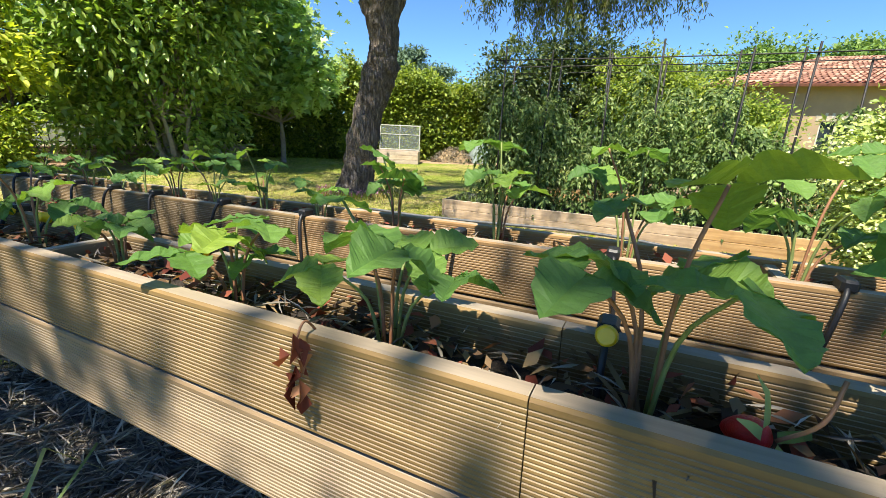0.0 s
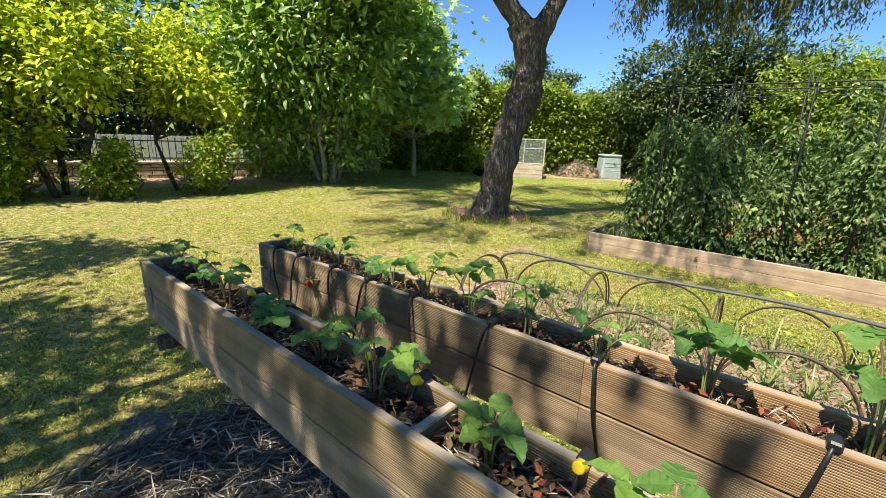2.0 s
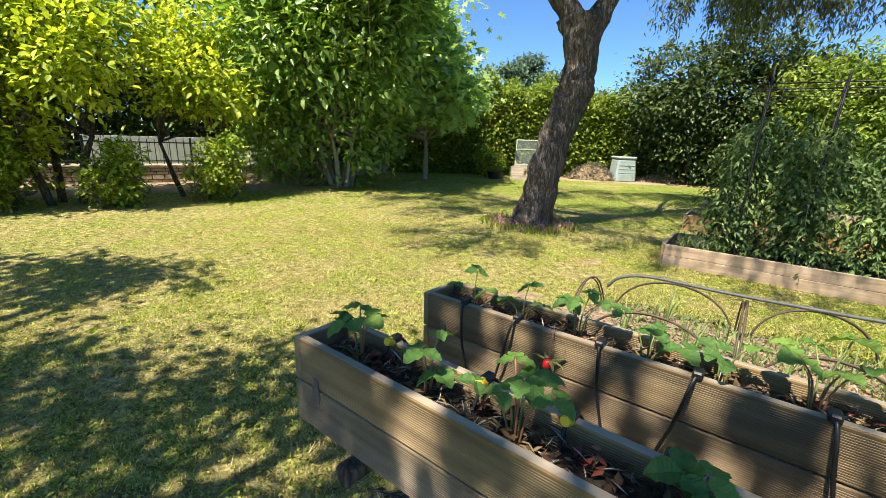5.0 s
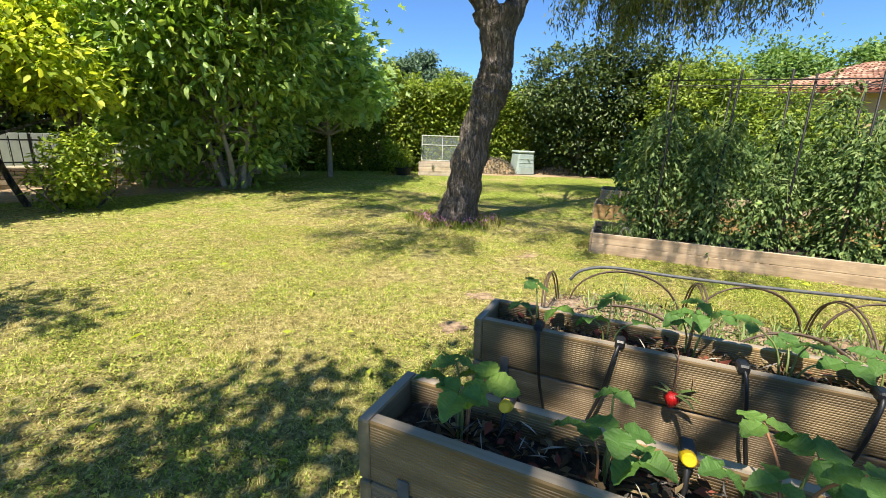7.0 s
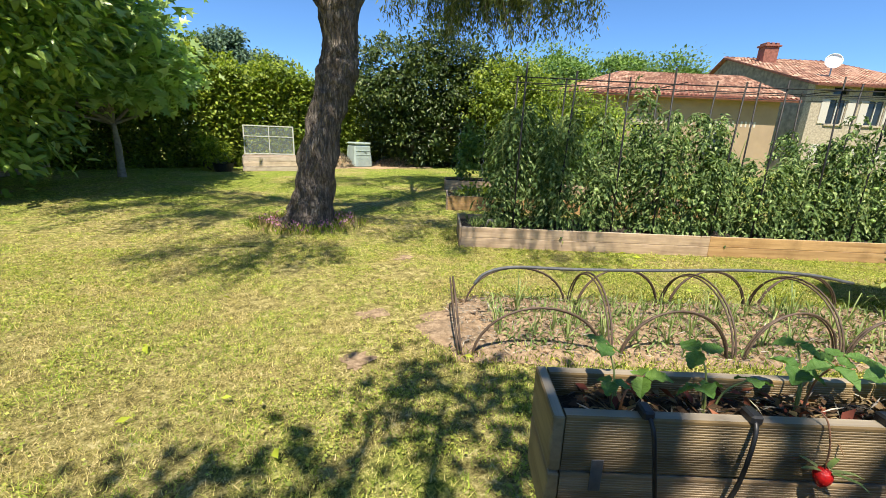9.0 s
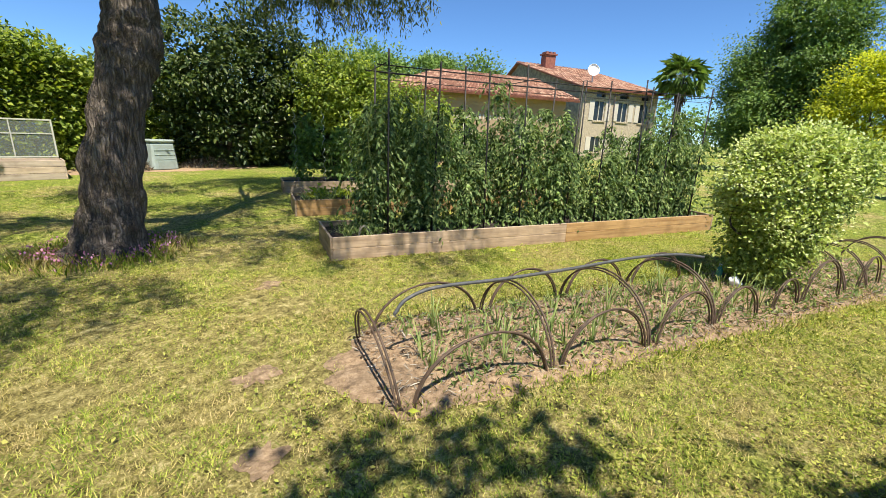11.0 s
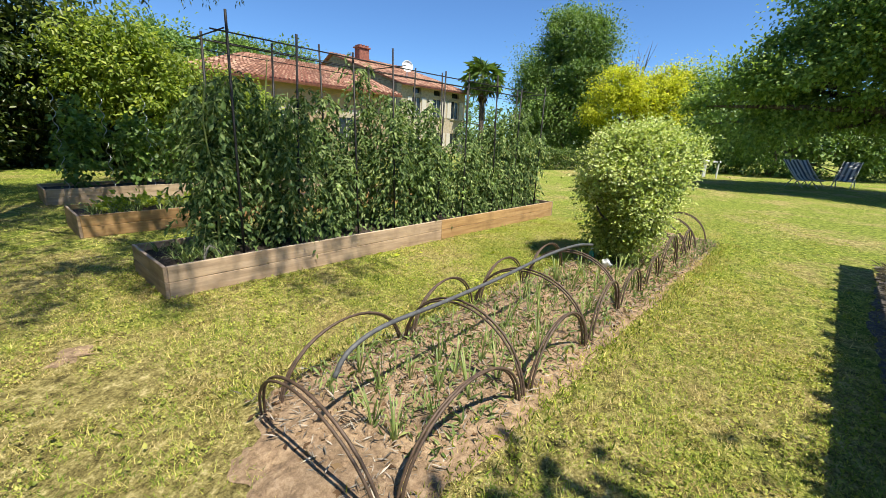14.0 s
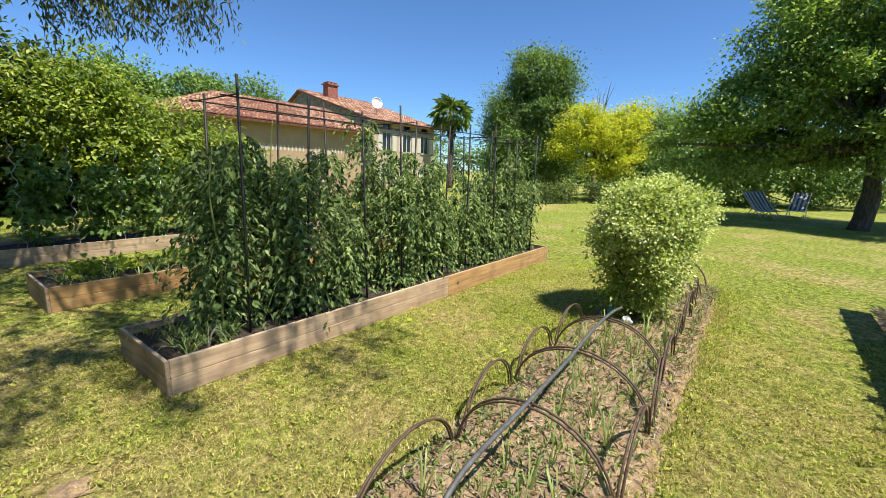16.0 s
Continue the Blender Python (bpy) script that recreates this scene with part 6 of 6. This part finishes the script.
def heap(name, x, y, rx, ry, h, mat, label, category):
    bm = bmesh.new()
    bmesh.ops.create_grid(bm, x_segments=30, y_segments=30, size=1)
    for v in bm.verts:
        d = math.hypot(v.co.x, v.co.y)
        z = h * max(0, math.cos(min(d, 1) * math.pi / 2)) ** 1.2 + 0.06 * noise.noise(Vector((v.co.x * 4, v.co.y * 4, x))) * (1 - min(d, 1))
        k = 1.0 if d < 1e-6 else min(1, 1 / d) if d > 1 else 1
        v.co = (v.co.x * k * rx, v.co.y * k * ry, z + 0.006)
    ob = part(name, bm, mat, None, "", True)
    ob.matrix_basis = pose(x, y, 0)
    tagged(ob, label, category)
    n = 2600
    a, d = rng.uniform(0, 2 * math.pi, n), rng.random(n) ** 0.5
    pz = h * np.cos(d * math.pi / 2) ** 1.2
    pos = np.column_stack([np.cos(a) * d * rx, np.sin(a) * d * ry, pz])
    st = child("straw_litter", leaves("straw_litter", pos, rng.normal(0, 1, (n, 3)) + np.array((0, 0, 0.4)), 0.16, 0.008, STRAW, 0.1, 0.5), ob, kind="stuff")
    return ob


heap("hay_heap", 0.65, 18.0, 1.0, 0.7, 0.58, HAY, "heap of dry brown hay by the compost bin", "hay heap")
heap("earth_heap", 3.4, 18.4, 1.1, 0.7, 0.3, DIRT, "low heap of brown earth under the shrubs", "earth heap")
bm = bmesh.new()
bmesh.ops.create_cone(bm, cap_ends=True, segments=20, radius1=0.24, radius2=0.30, depth=0.26)
bmesh.ops.translate(bm, verts=bm.verts, vec=(0, 0, 0.13))
top = [f for f in bm.faces if f.calc_center_median().z > 0.25]
ins = bmesh.ops.inset_region(bm, faces=top, thickness=0.025)
bmesh.ops.translate(bm, verts=list({v for f in top for v in f.verts}), vec=(0, 0, -0.08))
tub = part("plant_tub", bm, HOSE)
tub.matrix_basis = pose(-2.95, 16.15, 0)
tagged(tub, "low black tub beside the cold frame", "tub")
broad_tree("potted_shrub", -3.05, 16.5, 0.2, 0.02, [(0, 0, 0.5, 0.45, 0.4, 0.4), (-0.3, 0.1, 0.7, 0.35, 0.3, 0.4)], 90, 16, 0.1, 0.12, 0.05, L_LIME, "light green shrub beside the cold frame", "shrub", stems=3, limb_count=8)


def lounger(m):
    t = thing("deck_chair", m, "reclining deck chair with blue and white striped canvas", "deck chair", "deck chairs on the lawn")
    for y in (-0.30, 0.27):
        for pts in ([(-0.55, y, 0.30), (0.1, y, 0.34), (0.95, y, 1.05)], [(-0.35, y, 0.0), (0.2, y, 0.42), (0.45, y, 0.62)], [(0.55, y, 0.0), (0.2, y, 0.36), (-0.05, y, 0.55)]):
            child("rail", tubes_mesh("rail", [(curve_points(pts, 4), 0.018)], SHUTTER, 6), t)
    line = curve_points([(-0.52, 0, 0.30), (0.08, 0, 0.30), (0.45, 0, 0.58), (0.93, 0, 1.03)], 5)
    for k in range(7):
        y0, y1 = -0.28 + k * 0.077, -0.28 + (k + 1) * 0.077 - 0.001
        V = [(p[0], y, p[2] + dz) for p in line for y, dz in ((y0, 0), (y1, 0), (y1, -0.012), (y0, -0.012))]
        F = [(4 * i + a, 4 * i + (a + 1) % 4, 4 * i + 4 + (a + 1) % 4, 4 * i + 4 + a) for i in range(len(line) - 1) for a in range(4)]
        child("canvas_stripe", raw_mesh("canvas_stripe", V, F, STRIPE if k % 2 == 0 else CANVAS), t)
    return t


lounger(pose(17.6, -5.7, 0, 0, 0, 15))
lounger(pose(18.2, -6.2, 0, 0, 0, 10))
lounger(pose(18.5, -7.4, 0, 0, 0, -35))

# ---- grass, flowers and fallen leaves ----
def grass(name, label, n, area, length, width, keep=None):
    x0, x1, y0, y1 = area
    p = np.column_stack([rng.uniform(x0, x1, n), rng.uniform(y0, y1, n), np.zeros(n)])
    ru, rv = p[:, 0] * 0.9033 - p[:, 1] * 0.4289, p[:, 0] * 0.4289 + p[:, 1] * 0.9033
    bad = (ru > -2.8) & (ru < 3.6) & (rv > 2.72) & (rv < 3.72)
    bad |= (ru > BED_U - 0.03) & (ru < BED_U + BED_L) & (rv > BED_V - 0.02) & (rv < BED_V + BED_D)
    bad |= (ru > -2.75) & (ru < 2.9) & (rv > 8.08) & (rv < 9.07)
    s, q = p[:, 0] * 0.8906 - p[:, 1] * 0.4548, p[:, 0] * 0.4548 + p[:, 1] * 0.8906
    bad |= (s > -2.7) & (s < 3.7) & (q > -0.1) & (q < 1.2)
    cell, tuft = rng.random((97, 97)), rng.random((64, 64))
    gx, gy = (p[:, 0] - x0) / 0.31, (p[:, 1] - y0) / 0.31
    ix, iy, fx, fy = gx.astype(int) % 96, gy.astype(int) % 96, gx % 1, gy % 1
    dens = cell[ix, iy] * (1 - fx) * (1 - fy) + cell[ix + 1, iy] * fx * (1 - fy) + cell[ix, iy + 1] * (1 - fx) * fy + cell[ix + 1, iy + 1] * fx * fy
    for x, y, w, d in WORN:
        bad |= (np.hypot(p[:, 0] - x, p[:, 1] - y) < 0.42 * (w + d) / 2) & (rng.random(n) < 0.75)
    dens = np.clip((0.6 * dens + 0.4 * tuft[(p[:, 0] / 0.085).astype(int) % 64, (p[:, 1] / 0.085).astype(int) % 64] - 0.22) / 0.5, 0.05, 1)
    bad |= rng.random(n) > dens
    p, dens = p[~bad], dens[~bad]
    k = len(p)
    a = rng.uniform(0, 2 * math.pi, k)
    d = np.column_stack([np.cos(a), np.sin(a), np.zeros(k)])
    ln = length * rng.uniform(0.5, 1.5, (k, 1)) * (0.65 + 0.6 * dens[:, None])
    w = np.column_stack([-d[:, 1], d[:, 0], np.zeros(k)]) * width * 0.5
    tip = p + d * ln * rng.uniform(0.3, 1.0, (k, 1)) + np.array((0, 0, 1.0)) * ln * rng.uniform(0.35, 0.8, (k, 1))
    V = np.stack([p - w, p + w, tip], axis=1).reshape(-1, 3)
    ob = child(name, fast_mesh(name, V, np.arange(3 * k).reshape(-1, 3), L_GRASS))
    return tagged(ob, label, "grass", "", "stuff")


grass("grass_blades", "short mown grass blades, green and straw-coloured", 520000, (-6.5, 5.5, 0.6, 8.0), 0.025, 0.0040)
grass("grass_blades", "short mown grass blades further out on the lawn", 200000, (-9, 9, -1.0, 16.0), 0.034, 0.006)
grass("grass_blades", "longer green and straw-coloured blades round the dry bed", 260000, (-4.5, 6.0, 1.2, 6.4), 0.028, 0.0042)
def clover(n, area, length, label):
    """Low broad-leaved weeds in drifts between the grass."""
    x0, x1, y0, y1 = area
    p = np.column_stack([rng.uniform(x0, x1, n), rng.uniform(y0, y1, n), rng.uniform(0.006, 0.03, n)])
    ru, rv = p[:, 0] * 0.9033 - p[:, 1] * 0.4289, p[:, 0] * 0.4289 + p[:, 1] * 0.9033
    s, q = p[:, 0] * 0.8906 - p[:, 1] * 0.4548, p[:, 0] * 0.4548 + p[:, 1] * 0.8906
    bad = (ru > -2.9) & (ru < 3.7) & (rv > 2.66) & (rv < 3.80) | (ru > BED_U - 0.03) & (ru < BED_U + BED_L) & (rv > BED_V - 0.02) & (rv < BED_V + BED_D)
    bad |= (ru > -2.8) & (ru < 2.9) & (rv > 8.08) & (rv < 9.07) | (s > -2.75) & (s < 3.8) & (q > -0.15) & (q < 1.25)
    drift = 0.55 * np.sin(p[:, 0] * 3.1 + 1.7 * np.sin(p[:, 1] * 2.3)) + 0.55 * np.sin(p[:, 1] * 3.7 + 1.9 * np.sin(p[:, 0] * 2.9 + 1)) + 0.7 * np.sin(p[:, 0] * 11 + 2 * np.sin(p[:, 1] * 9)) + 0.7 * np.sin(p[:, 1] * 13 + 2 * np.sin(p[:, 0] * 10))
    worn = 1.6 * np.exp(-((p[:, 0] + 2.4) ** 2 + (p[:, 1] - 4.6) ** 2) / 4.0)
    for x, y, w, d in WORN:
        bad |= np.hypot(p[:, 0] - x, p[:, 1] - y) < 0.45 * (w + d) / 2
    p = p[~bad & (rng.random(n) < 1 / (1 + np.exp(-1.5 * (drift - 0.3 - worn))))]
    k = len(p)
    o = np.column_stack([rng.normal(0, 1, k), rng.normal(0, 1, k), rng.normal(0.3, 0.2, k)])
    ob = child("clover", leaves("clover", p, o, length, length * 0.62, L_CLOVER, 0.0, 0.3, 0.2, 0.5))
    return tagged(ob, label, "clover", "", "stuff")


clover(330000, (-5.2, 4.8, 1.2, 7.0), 0.015, "drifts of small bright clover leaves in the lawn")
clover(130000, (-8.0, 8.0, -1.0, 14.0), 0.024, "broad-leaved weeds in drifts over the lawn")
n = 520
a, d = rng.uniform(0, 2 * math.pi, n), 0.36 + 0.34 * rng.random(n)
pos = np.column_stack([-1.6 + np.cos(a) * d, 7.85 + np.sin(a) * d, rng.random(n) * 0.13])
tagged(child("flower_ring", leaves("flower_ring", pos, np.tile((0, 0, 1.0), (n, 1)), 0.03, 0.022, PINK, -0.3, 0.8)), "ring of small pink flowers round the tree's foot", "flowers", "", "stuff")
n = 1100
a, d = rng.uniform(0, 2 * math.pi, n), 0.34 + 0.5 * rng.random(n)
pos = np.column_stack([-1.6 + np.cos(a) * d, 7.85 + np.sin(a) * d, np.zeros(n)])
tagged(child("flower_leaves", leaves("flower_leaves", pos, np.tile((0, 0, 2.0), (n, 1)), 0.10, 0.008, L_GRASS, -0.3, 0.7)), "narrow green leaves of the flowers round the tree", "flowers", "", "stuff")
leaf_me = leaves("fallen_leaf", np.zeros((1, 3)), np.array([(1.0, 0, 0.05)]), 0.07, 0.03, L_YELLOW, 0, 0.05, 0.15)
for k in range(46):
    ob = child("fallen_leaf", leaf_me, None, pose(r.uniform(-4.5, 2.5), r.uniform(1.7, 5.2), 0.035, r.uniform(-15, 15), r.uniform(-15, 15), r.uniform(0, 360)) @ Matrix.Scale(r.uniform(0.5, 1.2), 4))
    tagged(ob, "fallen yellow leaf lying on the lawn", "leaf", "fallen leaves")
